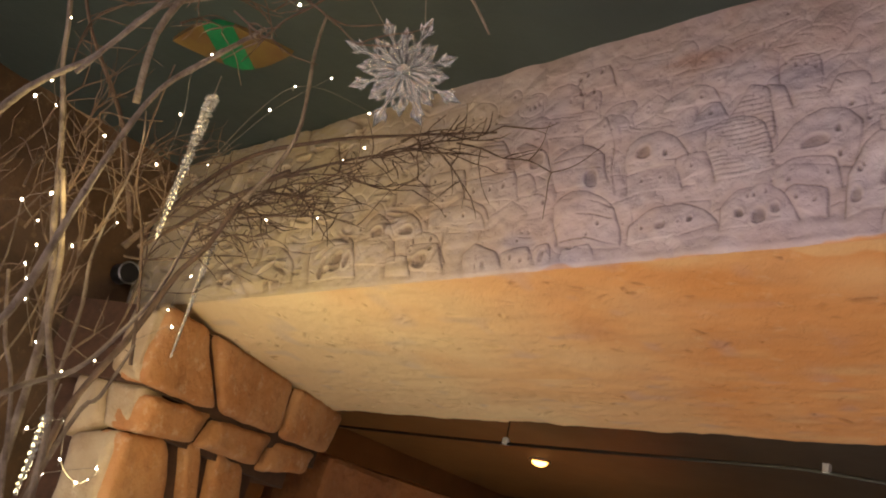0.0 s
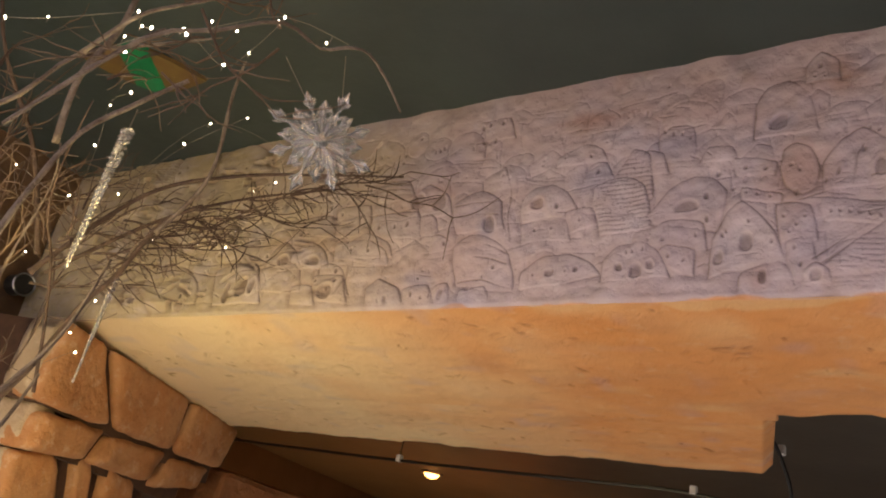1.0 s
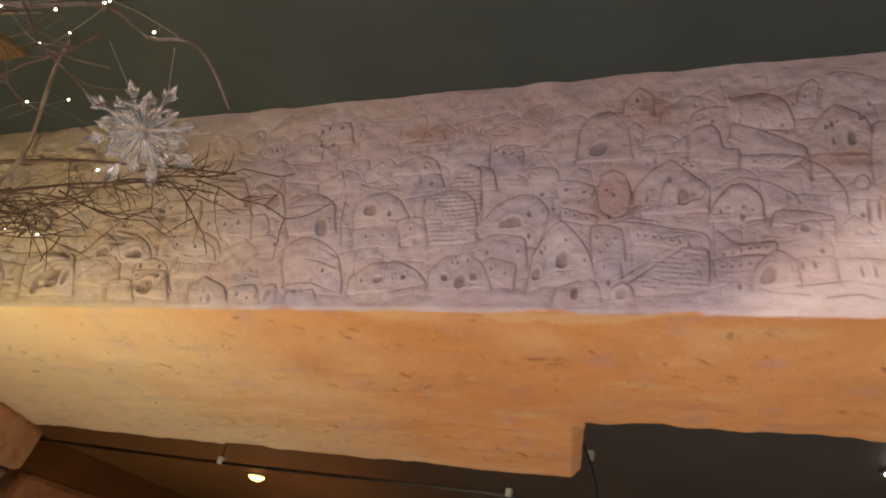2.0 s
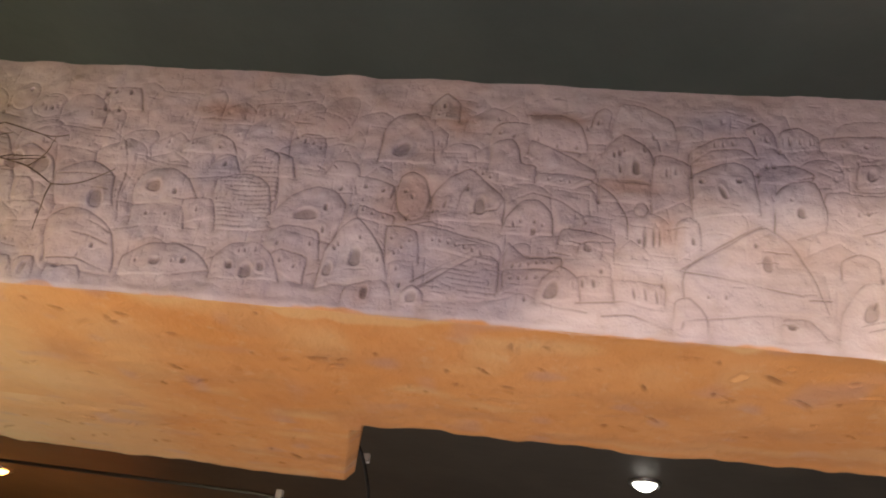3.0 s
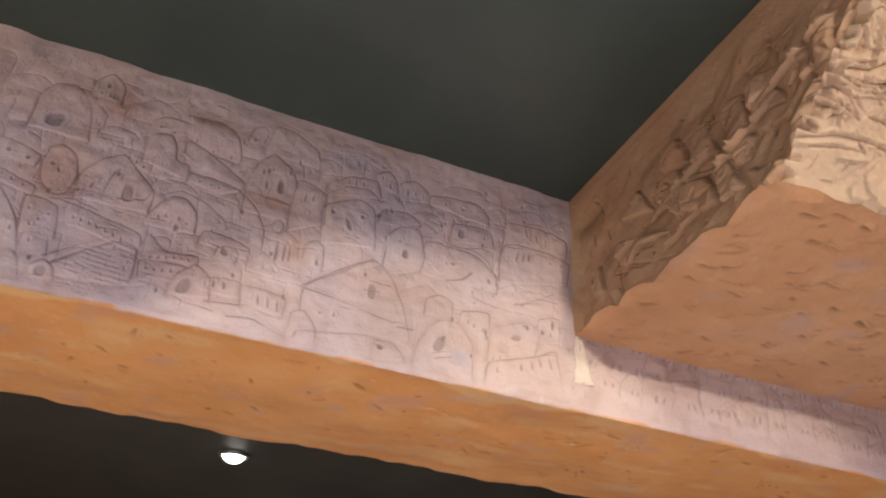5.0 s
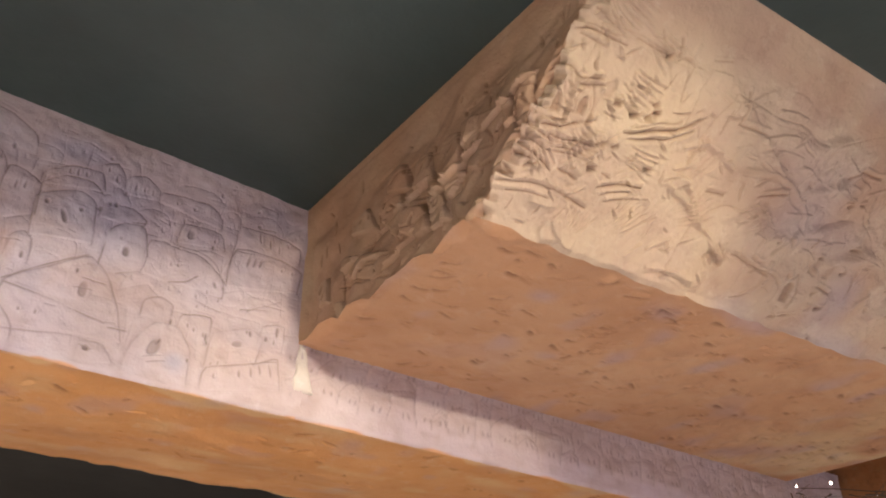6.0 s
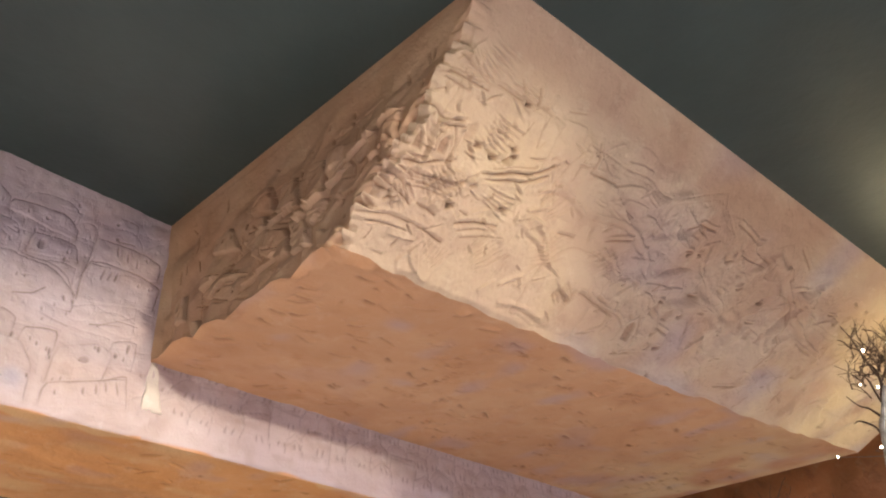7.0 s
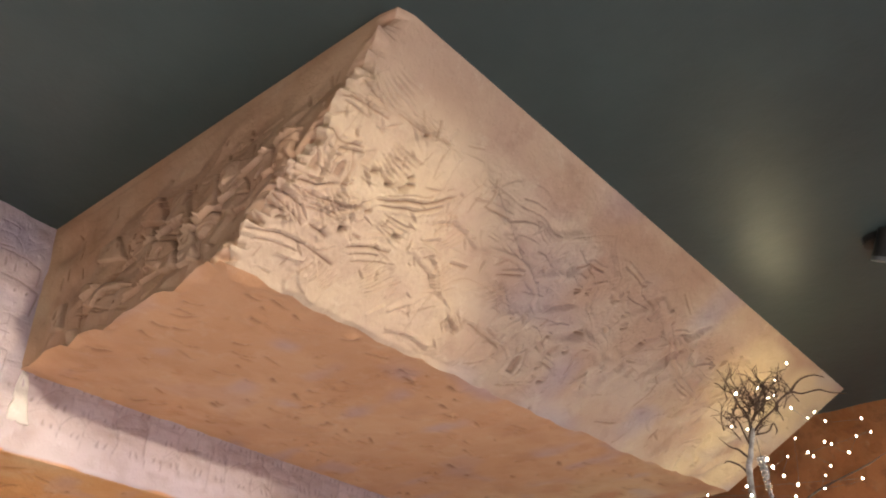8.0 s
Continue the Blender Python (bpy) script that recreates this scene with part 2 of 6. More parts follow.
class Relief:
    """A carved face over u (across) and v (up), in metres: its height and its stains."""

    def __init__(self, u0, u1, v0, v1, step, seed):
        self.u, self.v = np.arange(u0, u1, step), np.arange(v0, v1, step)
        self.U, self.V = np.meshgrid(self.u, self.v)
        shape = self.U.shape
        self.h = np.zeros(shape)
        self.wash, self.blue, self.ochre, self.under, self.pale = (np.zeros(shape) for _ in range(5))
        self.wobble_u = 0.009 * grain(shape, (int((v1 - v0) * 14) + 1, int((u1 - u0) * 14) + 1), seed)
        self.wobble_v = 0.009 * grain(shape, (int((v1 - v0) * 14) + 1, int((u1 - u0) * 14) + 1), seed + 1)
        self.smudge, self.tint = np.zeros(shape), np.zeros(shape)
        self.press = grain(shape, (int((v1 - v0) * 22) + 1, int((u1 - u0) * 22) + 1), seed + 3)
        self.rng = np.random.RandomState(seed + 2)

    def window_of(self, u, v, half_u, half_v):
        i0, i1 = np.searchsorted(self.v, (v - half_v, v + half_v))
        j0, j1 = np.searchsorted(self.u, (u - half_u, u + half_u))
        s = (slice(i0, i1), slice(j0, j1))
        return s, self.U[s] + self.wobble_u[s] - u, self.V[s] + self.wobble_v[s] - v

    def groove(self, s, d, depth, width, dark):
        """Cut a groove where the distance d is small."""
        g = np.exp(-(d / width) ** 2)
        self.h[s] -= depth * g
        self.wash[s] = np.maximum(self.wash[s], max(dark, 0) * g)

    def house(self, kind, u, v, w, h, *windows):
        s, x, y = self.window_of(u, v + h / 2, w / 2 + 0.03, h / 2 + 0.03)
        if x.size == 0:
            return
        y = y + h / 2
        lean = self.rng.uniform(-0.06, 0.06)
        x = x - lean * y
        side = w / 2 - np.abs(x)
        if kind == "dome":
            r = w / 2
            spring = max(h - r * 0.9, h * 0.25)
            q = np.hypot(x / r, np.maximum(y - spring, 0) / (h - spring))
            top = (1 - q) * min(r, h - spring)
        elif kind == "round":
            top = (1 - np.hypot(x / (w / 2), (y - h / 2) / (h / 2))) * w / 2
            side = top
        elif kind == "arch":
            r = np.maximum(y - h * 0.35, 0) / (h * 0.65)
            top = w / 2 * (1 - r ** 1.7) - np.abs(x)
        elif kind == "gable":
            top = (h - np.abs(x) * 0.62 - y) * 0.85
        else:
            top = h - y + self.rng.uniform(-0.12, 0.12) * x
        inner = np.minimum(np.minimum(side, top), y + 0.004)
        inside = inner > 0
        plate = self.rng.uniform(0.004, 0.010)
        level = np.where(inside, plate * np.sqrt(np.clip(inner / 0.016, 0, 1)), 0)
        self.h[s] = np.where(inside, self.h[s] * 0.25 + level, self.h[s])
        for a in (self.wash, self.blue, self.ochre):
            a[s] = np.where(inside, a[s] * 0.15, a[s])
        edge = np.minimum(side, top)
        self.groove(s, np.where(y > -0.004, edge + 0.001, 1), 0.0045, 0.0014, self.rng.uniform(0.25, 0.85))
        if kind == "gable":
            self.groove(s, np.where(inside, top - 0.016, 1), 0.002, 0.002, 0.35)
        if kind == "box":
            self.groove(s, np.where(inside, top - 0.012, 1), 0.002, 0.002, 0.4)
        if kind in ("hatch", "band"):
            pitch = 0.011 if kind == "hatch" else 0.026
            d = np.abs((y + 0.15 * x) % pitch - pitch / 2)
            gap = np.sin(x * 70 + 9 * np.floor(y / pitch)) > -0.5
            self.groove(s, np.where(inside & gap, d, 1), 0.0025, 0.0018, 0.45)
            if kind == "hatch":
                row = np.floor((y + 0.15 * x) / pitch)
                d = np.abs((x + row * 0.013) % 0.026 - 0.013)
                self.groove(s, np.where(inside & (np.sin(row * 3.1) > 0), d, 1), 0.002, 0.0016, 0.35)
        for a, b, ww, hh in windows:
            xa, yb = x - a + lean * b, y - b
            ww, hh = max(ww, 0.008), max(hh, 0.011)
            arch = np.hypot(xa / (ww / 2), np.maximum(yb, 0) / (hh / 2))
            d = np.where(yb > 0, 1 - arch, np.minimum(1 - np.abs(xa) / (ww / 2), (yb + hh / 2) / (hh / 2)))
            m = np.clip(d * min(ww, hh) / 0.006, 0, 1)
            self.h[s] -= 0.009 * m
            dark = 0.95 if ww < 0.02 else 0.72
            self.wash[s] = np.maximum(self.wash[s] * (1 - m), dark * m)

    def along(self, points):
        """The window round a line of points, the distance to it, and how far along it each place lies."""
        pts = [points[0]]
        for i in range(len(points) - 1):
            p0, p1, p2, p3 = points[max(i - 1, 0)], points[i], points[i + 1], points[min(i + 2, len(points) - 1)]
            for k in (0.25, 0.5, 0.75, 1.0):
                bend = [0.5 * (2 * b + (c - a) * k + (2 * a - 5 * b + 4 * c - d) * k * k + (3 * b - a - 3 * c + d) * k ** 3) for a, b, c, d in zip(p0, p1, p2, p3)]
                pts.append(tuple(0.55 * q + 0.45 * (b + (c - b) * k) for q, b, c in zip(bend, p1, p2)))
        us, vs = [p[0] for p in pts], [p[1] for p in pts]
        u, v = (min(us) + max(us)) / 2, (min(vs) + max(vs)) / 2
        s, x, y = self.window_of(u, v, (max(us) - min(us)) / 2 + 0.05, (max(vs) - min(vs)) / 2 + 0.05)
        x, y = x - 0.55 * self.wobble_u[s] + u, y - 0.55 * self.wobble_v[s] + v
        near = np.full(x.shape, 9.0)
        for (u0, v0), (u1, v1) in zip(pts, pts[1:]):
            du, dv = u1 - u0, v1 - v0
            k = np.clip(((x - u0) * du + (y - v0) * dv) / max(du * du + dv * dv, 1e-9), 0, 1)
            near = np.minimum(near, np.hypot(x - u0 - k * du, y - v0 - k * dv))
        return s, x, y, near, pts

    def line(self, *points, strength=0.95, depth=0.0030):
        """A freehand incised line that thickens and fades on its way."""
        s, x, y, near, _ = self.along(points)
        if x.size == 0:
            return
        press = np.clip(0.62 + 0.75 * self.press[s], 0.06, 1)
        g = np.exp(-(near / 0.0015) ** 2) * press
        self.h[s] -= depth * g
        self.wash[s] = np.maximum(self.wash[s], strength * g)
        self.smudge[s] = np.maximum(self.smudge[s], 0.5 * np.exp(-(near / 0.008) ** 2) * press)

    def form(self, *points, courses=0.0, rise=0.0):
        """A low modelled mass with a rounded rim and an incised outline, shaded with thin brown paint outside."""
        s, x, y, near, pts = self.along(points)
        if x.size == 0:
            return
        inside = np.zeros(x.shape, bool)
        for (u0, v0), (u1, v1) in zip(pts, pts[1:] + pts[:1]):
            inside ^= ((v0 > y) != (v1 > y)) & (x < (u1 - u0) * (y - v0) / ((v1 - v0) or 1e-9) + u0)
        raised = rise or self.rng.uniform(0.0018, 0.0045)
        rim = np.clip(near / (0.006 if rise else 0.022), 0, 1)
        self.h[s] = np.where(inside, self.h[s] * 0.35 + raised * np.sqrt(rim), self.h[s] - 0.0016 * np.exp(-(near / 0.008) ** 2))
        for a in (self.wash, self.ochre, self.smudge):
            a[s] = np.where(inside, a[s] * 0.22, a[s])
        self.tint[s] = np.where(inside, self.rng.uniform(-1, 1), self.tint[s])
        self.smudge[s] = np.maximum(self.smudge[s], self.rng.uniform(0.25, 0.8) * np.exp(-(near / 0.013) ** 2) * np.where(inside, 0.45, 1))
        if courses:
            lean = self.rng.uniform(-0.08, 0.08)
            d = np.abs((y + lean * x) % courses - courses / 2)
            row = np.floor((y + lean * x) / courses)
            gap = np.sin(x * 55 + 7 * row) > -0.55
            self.groove(s, np.where(inside & gap, d, 1), 0.002, 0.0013, 0.6)
            d = np.abs((x + row * 0.017) % 0.036 - 0.018)
            self.groove(s, np.where(inside & (np.sin(row * 3.1) > -0.2), d, 1), 0.0018, 0.0012, 0.45)
        self.line(*points, strength=self.rng.uniform(0.55, 1.0))

    def brickwork(self, *points):
        self.form(*points, courses=0.0115)

    def window(self, u, v, w, h):
        """A pressed-in window with an arched head and a paler rim."""
        s, x, y = self.window_of(u, v, w / 2 + 0.012, h / 2 + 0.012)
        if x.size == 0:
            return
        w, h = max(0.86 * w, 0.006), max(0.9 * h, 0.010)
        q = np.hypot(x / (w / 2), np.where(y > 0, y / (h / 2), np.maximum(np.abs(y) / (h / 2) - 0.45, 0) / 0.55))
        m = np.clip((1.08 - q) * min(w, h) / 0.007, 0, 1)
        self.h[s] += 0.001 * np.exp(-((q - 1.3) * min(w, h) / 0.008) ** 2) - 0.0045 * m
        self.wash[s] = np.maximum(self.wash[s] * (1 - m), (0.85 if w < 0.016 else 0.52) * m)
        self.smudge[s] = np.maximum(self.smudge[s], 0.4 * np.clip(1.6 - q, 0, 1))

    def cut(self, *points, depth=0.0045, width=0.0016, dark=0.95):
        for (u0, v0), (u1, v1) in zip(points, points[1:]):
            s, x, y = self.window_of((u0 + u1) / 2, (v0 + v1) / 2, abs(u1 - u0) / 2 + 0.03, abs(v1 - v0) / 2 + 0.03)
            if x.size == 0:
                continue
            ax, ay = u0 - (u0 + u1) / 2, v0 - (v0 + v1) / 2
            dx, dy = u1 - u0, v1 - v0
            k = np.clip(((x - ax) * dx + (y - ay) * dy) / max(dx * dx + dy * dy, 1e-9), 0, 1)
            self.groove(s, np.hypot(x - ax - k * dx, y - ay - k * dy) / (1.05 - 0.75 * np.abs(k - 0.5)), depth, width, dark)

    def dab(self, name, u, v, ru, rv):
        s, x, y = self.window_of(u, v, ru * 1.6, rv * 1.6)
        g = np.clip(1.35 - np.hypot(x / ru, y / rv), 0, 1)
        a = self.blue if name == "blue" else self.ochre
        a[s] = np.maximum(a[s], g)

    def gouge(self, u, v, length, width, depth, angle, dark=0.3):
        """A dent of a modelling tool, with a lip on one side."""
        s, x, y = self.window_of(u, v, length, length)
        c, n = math.cos(angle), math.sin(angle)
        a, b = (x * c + y * n) / length * 2, (y * c - x * n + 0.035 * length * np.cos((x * c + y * n) / length * 3)) / width
        g = np.exp(-b * b - (a * 1.2) ** 4)
        lip = np.exp(-(b - 1.7) ** 2 - (a * 1.2) ** 4)
        self.h[s] += depth * (0.75 * lip - g)
        self.wash[s] = np.maximum(self.wash[s], max(dark, 0) * g)

    def slab(self, u, v, length, width, depth, angle):
        """A smear of a palette knife: it rises across its width and breaks off at a crisp edge."""
        s, x, y = self.window_of(u, v, length, length)
        c, n = math.cos(angle), math.sin(angle)
        a, b = (x * c + y * n) / length * 2, (y * c - x * n) / width * 2
        b = b + 0.25 * a * a
        ramp = np.clip((b + 1) / 2, 0, 1) * np.clip((1 - b) / 0.16, 0, 1) * np.clip((1.05 - np.abs(a)) / 0.18, 0, 1)
        self.h[s] += depth * ramp

    def stains(self):
        return {"wash": np.clip(self.wash, 0, 1), "blue": blurred(self.blue, 3), "ochre": blurred(self.ochre, 4), "under": self.under, "pale": self.pale, "smudge": blurred(self.smudge, 2), "tint": blurred(self.tint, 1)}


# ---------------------------------------------------------------- the room
def setting(name, lo, hi, mat, label, category):
    return tagged(part(name, box(lo, hi), mat), label, category, kind="structure")


setting("floor", (-6, -5, -0.2), (6, 8.2, 0), FLOOR, "pale sandstone floor of the dining room", "floor")
setting("ceiling", (-3.2, -5, 2.885), (6, 1.9, 3.05), CEILING, "dark green painted ceiling with a soft sheen", "ceiling")
setting("ceiling_far", (-6, 1.9, 2.885), (6, 8.2, 3.05), FAR_PAINT, "dark brown ceiling of the room beyond", "ceiling")
setting("wall_south", (-3.1, -5.2, 0), (6, -5, 3.05), FAR_PAINT, "dark painted wall behind", "wall")
setting("wall_east", (5.2, -5, 0), (5.4, 8.2, 3.05), FAR_PAINT, "dark painted side wall", "wall")
setting("wall_north", (-6, 8.2, 0), (6, 8.4, 3.05), FAR_PAINT, "dark wall at the end of the room beyond", "wall")
setting("wall_far_west", (-6.2, 1.5, 0), (-6, 8.2, 3.05), FAR_PAINT, "dark side wall of the room beyond", "wall")


def rock_wall(name, origin, across, up, size, seed, label, mat=BROWN):
    """A lumpy rendered rock face with a solid slab behind it."""
    nu, nv = int(size[0] / 0.025), int(size[1] / 0.025)
    h = 0.035 * grain((nv, nu), (int(size[1] * 3), int(size[0] * 3)), seed) + 0.014 * grain((nv, nu), (int(size[1] * 9), int(size[0] * 9)), seed + 1)
    across, up, origin = np.array(across, float), np.array(up, float), np.array(origin, float)
    n = np.cross(across, up)
    a, b = np.linspace(0, size[0], nu)[None, :, None], np.linspace(0, size[1], nv)[:, None, None]
    ob = sheet(name, origin + across * a + up * b + n * (h[:, :, None] - 0.02), mat)
    return tagged(ob, label, "wall", kind="structure")


setting("wall_west", (-3.2, -5, 0), (-2.93, 1.45, 3.05), FAR_PAINT, "brown wall behind the lit tree", "wall")
rock_wall("wall_west_face", (-2.86, -1.6, 1.0), (0, 1, 0), (0, 0, 1), (3.05, 1.885), 31, "rough brown rock-like plaster wall")
setting("wall_alcove", (3.80, -1.2, 0), (4.0, 2.3, 2.885), FAR_PAINT, "brown wall behind the smaller lit tree", "wall")
rock_wall("wall_alcove_face", (3.70, 1.6, 1.0), (0, -1, 0), (0, 0, 1), (2.8, 1.885), 41, "rough orange-brown rock-like plaster wall", ROCK)


low = box((-3.45, 2.75, 0), (-3.02, 6.6, 2.10), 0.03)
bmesh.ops.subdivide_edges(low, edges=low.edges[:], cuts=11, use_grid_fill=True)
for v in low.verts:
    v.co += 0.05 * noise.noise_vector(v.co * 4) + 0.02 * noise.noise_vector(v.co * 13)
tagged(part("wall_low", low, ROCK), "low brown rendered wall in the room beyond", "wall", kind="structure")

# ---------------------------------------------------------------- carved beam over the opening
FRONT, TOP, LOW, EDGE = 1.45, 2.885, 2.250, 2.282
r = Relief(-2.90, 1.0, EDGE, TOP + 0.004, 0.0021, 5)
rng = np.random.RandomState(8)
KINDS = ("box", "dome", "dome", "gable", "box", "arch", "round")
for row in range(7):
    v = 2.80 - row * 0.075
    u = -2.88 + rng.uniform(0, 0.05)
    while u < 0.95:
        w, h = rng.uniform(0.05, 0.13), rng.uniform(0.06, 0.10)
        kind = KINDS[rng.randint(len(KINDS))]
        holes = [(rng.uniform(-0.35, 0.35) * w, rng.uniform(0.3, 0.6) * h, rng.uniform(0.006, 0.010), rng.uniform(0.010, 0.02)) for _ in range(rng.randint(0, 4))]
        r.house(kind, u + w / 2, v + rng.uniform(-0.035, 0.035), w, h, *holes)
        u += w * rng.uniform(0.8, 1.1)
# the upper edge was left rougher and flatter
r.h *= 0.30 * np.clip((2.86 - r.V) / 0.05, 0.3, 1)
r.wash *= 0.10 * np.clip((2.86 - r.V) / 0.08, 0.2, 1)
house, cut, dab = r.house, r.cut, r.dab
form, line, brickwork, window = r.form, r.line, r.brickwork, r.window
house("dome", -2.17, 2.793, 0.21, 0.13)
house("hatch", -2.40, 2.776, 0.26, 0.12)
house("box", -2.49, 2.671, 0.21, 0.12)
house("dome", -2.00, 2.597, 0.17, 0.12)
house("dome", -2.10, 2.534, 0.22, 0.11)
house("dome", -2.47, 2.515, 0.19, 0.11)
house("box", -1.96, 2.505, 0.21, 0.09, (-0.052, 0.054, 0.019, 0.025), (0.026, 0.048, 0.018, 0.025))
house("box", -2.14, 2.397, 0.25, 0.14, (0.050, 0.058, 0.019, 0.024), (-0.033, 0.063, 0.019, 0.025))
house("box", -2.11, 2.297, 0.28, 0.10, (0.074, 0.012, 0.031, 0.045))
house("dome", -2.32, 2.293, 0.23, 0.09, (0.036, 0.051, 0.035, 0.016))
cut((-2.00, 2.450), (-1.72, 2.439))
cut((-2.11, 2.283), (-1.95, 2.277))
cut((-2.40, 2.307), (-2.24, 2.281))
cut((-2.05, 2.697), (-1.83, 2.715))
# the houses, from the skyline down to the lower edge
form((0.099, 2.772), (0.105, 2.814), (0.124, 2.825), (0.139, 2.809), (0.138, 2.770))
window(0.116, 2.787, 0.006, 0.015)
form((-2.042, 2.781), (-2.067, 2.870), (-1.944, 2.896), (-1.820, 2.840), (-1.782, 2.770))
form((-0.252, 2.769), (-0.254, 2.819), (-0.227, 2.851), (-0.193, 2.824), (-0.186, 2.767))
window(-0.225, 2.816, 0.010, 0.023)
window(-0.234, 2.783, 0.005, 0.011)
window(-0.214, 2.779, 0.005, 0.011)
form((0.144, 2.755), (0.156, 2.831), (0.208, 2.837), (0.267, 2.806), (0.275, 2.750))
form((-1.013, 2.752), (-1.025, 2.807), (-0.952, 2.813), (-0.926, 2.750))
window(-1.008, 2.799, 0.011, 0.018)
window(-0.965, 2.794, 0.011, 0.018)
window(-1.020, 2.749, 0.010, 0.016)
window(-0.982, 2.748, 0.011, 0.018)
form((0.434, 2.747), (0.421, 2.784), (0.455, 2.808), (0.475, 2.780), (0.481, 2.741))
window(0.444, 2.773, 0.007, 0.020)
window(0.465, 2.753, 0.006, 0.017)
form((0.481, 2.733), (0.488, 2.783), (0.523, 2.798), (0.563, 2.774), (0.569, 2.746))
window(0.501, 2.761, 0.008, 0.023)
window(0.522, 2.762, 0.005, 0.016)
window(0.546, 2.761, 0.007, 0.020)
form((0.568, 2.743), (0.574, 2.773), (0.688, 2.792), (0.735, 2.761), (0.732, 2.729))
window(0.651, 2.760, 0.011, 0.010)
window(0.610, 2.755, 0.006, 0.013)
form((-0.042, 2.792), (0.029, 2.801), (0.078, 2.771), (0.088, 2.704), (0.019, 2.712), (-0.026, 2.729))
window(-0.016, 2.729, 0.006, 0.011)
window(0.025, 2.721, 0.006, 0.009)
window(0.063, 2.717, 0.006, 0.009)
form((0.301, 2.685), (0.305, 2.720), (0.354, 2.754), (0.427, 2.762), (0.441, 2.717))
window(0.355, 2.738, 0.005, 0.019)
window(0.374, 2.739, 0.005, 0.019)
window(0.394, 2.742, 0.005, 0.019)
form((0.775, 2.675), (0.790, 2.757), (0.911, 2.765), (0.959, 2.750), (0.959, 2.703))
window(0.838, 2.742, 0.006, 0.033)
window(0.865, 2.736, 0.006, 0.029)
window(0.893, 2.732, 0.006, 0.027)
window(0.834, 2.774, 0.011, 0.008)
form((0.631, 2.655), (0.639, 2.710), (0.731, 2.716), (0.750, 2.670))
window(0.663, 2.688, 0.019, 0.031)
window(0.714, 2.686, 0.007, 0.016)
form((-0.109, 2.650), (-0.113, 2.749), (-0.090, 2.771), (-0.029, 2.766), (-0.025, 2.708))
window(-0.094, 2.737, 0.006, 0.012)
form((-2.088, 2.702), (-2.116, 2.793), (-1.924, 2.784), (-1.817, 2.704), (-1.784, 2.649))
form((0.440, 2.647), (0.447, 2.687), (0.507, 2.702), (0.543, 2.675), (0.538, 2.656))
form((-0.350, 2.645), (-0.351, 2.733), (-0.324, 2.777), (-0.285, 2.784), (-0.249, 2.742), (-0.225, 2.649))
window(-0.304, 2.684, 0.038, 0.053)
form((-0.798, 2.645), (-0.797, 2.670), (-0.731, 2.697), (-0.690, 2.676), (-0.675, 2.643))
window(-0.773, 2.671, 0.006, 0.010)
window(-0.708, 2.660, 0.007, 0.012)
form((-0.550, 2.641), (-0.556, 2.689), (-0.528, 2.708), (-0.486, 2.701), (-0.469, 2.640))
window(-0.544, 2.696, 0.005, 0.016)
window(-0.524, 2.686, 0.006, 0.017)
window(-0.506, 2.682, 0.005, 0.014)
window(-0.487, 2.669, 0.005, 0.016)
form((-0.032, 2.690), (-0.028, 2.723), (0.031, 2.706), (0.112, 2.657), (0.105, 2.632), (-0.013, 2.651))
form((-0.115, 2.635), (-0.104, 2.710), (-0.069, 2.724), (-0.053, 2.701), (-0.043, 2.666), (-0.014, 2.660), (-0.012, 2.619))
form((-0.457, 2.606), (-0.443, 2.640), (-0.393, 2.639), (-0.383, 2.605))
form((-0.012, 2.616), (-0.008, 2.645), (0.057, 2.642), (0.112, 2.629), (0.068, 2.604))
window(0.012, 2.626, 0.006, 0.012)
window(0.038, 2.624, 0.006, 0.012)
window(0.061, 2.621, 0.005, 0.012)
form((-1.320, 2.600), (-1.333, 2.653), (-1.236, 2.665), (-1.194, 2.599))
form((-0.721, 2.596), (-0.709, 2.636), (-0.677, 2.638), (-0.651, 2.595))
window(-0.690, 2.615, 0.008, 0.016)
form((-0.630, 2.595), (-0.630, 2.627), (-0.594, 2.655), (-0.543, 2.641), (-0.520, 2.587))
window(-0.585, 2.614, 0.013, 0.007)
window(-0.602, 2.603, 0.005, 0.014)
window(-0.569, 2.601, 0.005, 0.014)
form((0.121, 2.583), (0.124, 2.703), (0.167, 2.756), (0.210, 2.727), (0.228, 2.689), (0.226, 2.586))
window(0.173, 2.709, 0.007, 0.015)
window(0.209, 2.714, 0.007, 0.015)
window(0.164, 2.668, 0.008, 0.026)
window(0.194, 2.670, 0.017, 0.038)
form((0.764, 2.576), (0.783, 2.692), (0.910, 2.701), (0.970, 2.681), (0.967, 2.620))
window(0.820, 2.665, 0.007, 0.041)
window(0.834, 2.666, 0.007, 0.041)
window(0.848, 2.667, 0.008, 0.041)
window(0.912, 2.667, 0.007, 0.016)
window(0.943, 2.669, 0.007, 0.016)
form((0.225, 2.562), (0.231, 2.703), (0.304, 2.684), (0.305, 2.604))
window(0.255, 2.663, 0.007, 0.026)
window(0.274, 2.665, 0.007, 0.025)
form((-0.382, 2.564), (-0.386, 2.608), (-0.307, 2.587), (-0.306, 2.555))
window(-0.364, 2.586, 0.009, 0.016)
window(-0.328, 2.577, 0.010, 0.015)
form((-2.217, 2.589), (-2.209, 2.631), (-1.979, 2.608), (-1.892, 2.554))
form((0.192, 2.568), (0.200, 2.584), (0.212, 2.584), (0.219, 2.568), (0.211, 2.552), (0.198, 2.552), (0.192, 2.568))
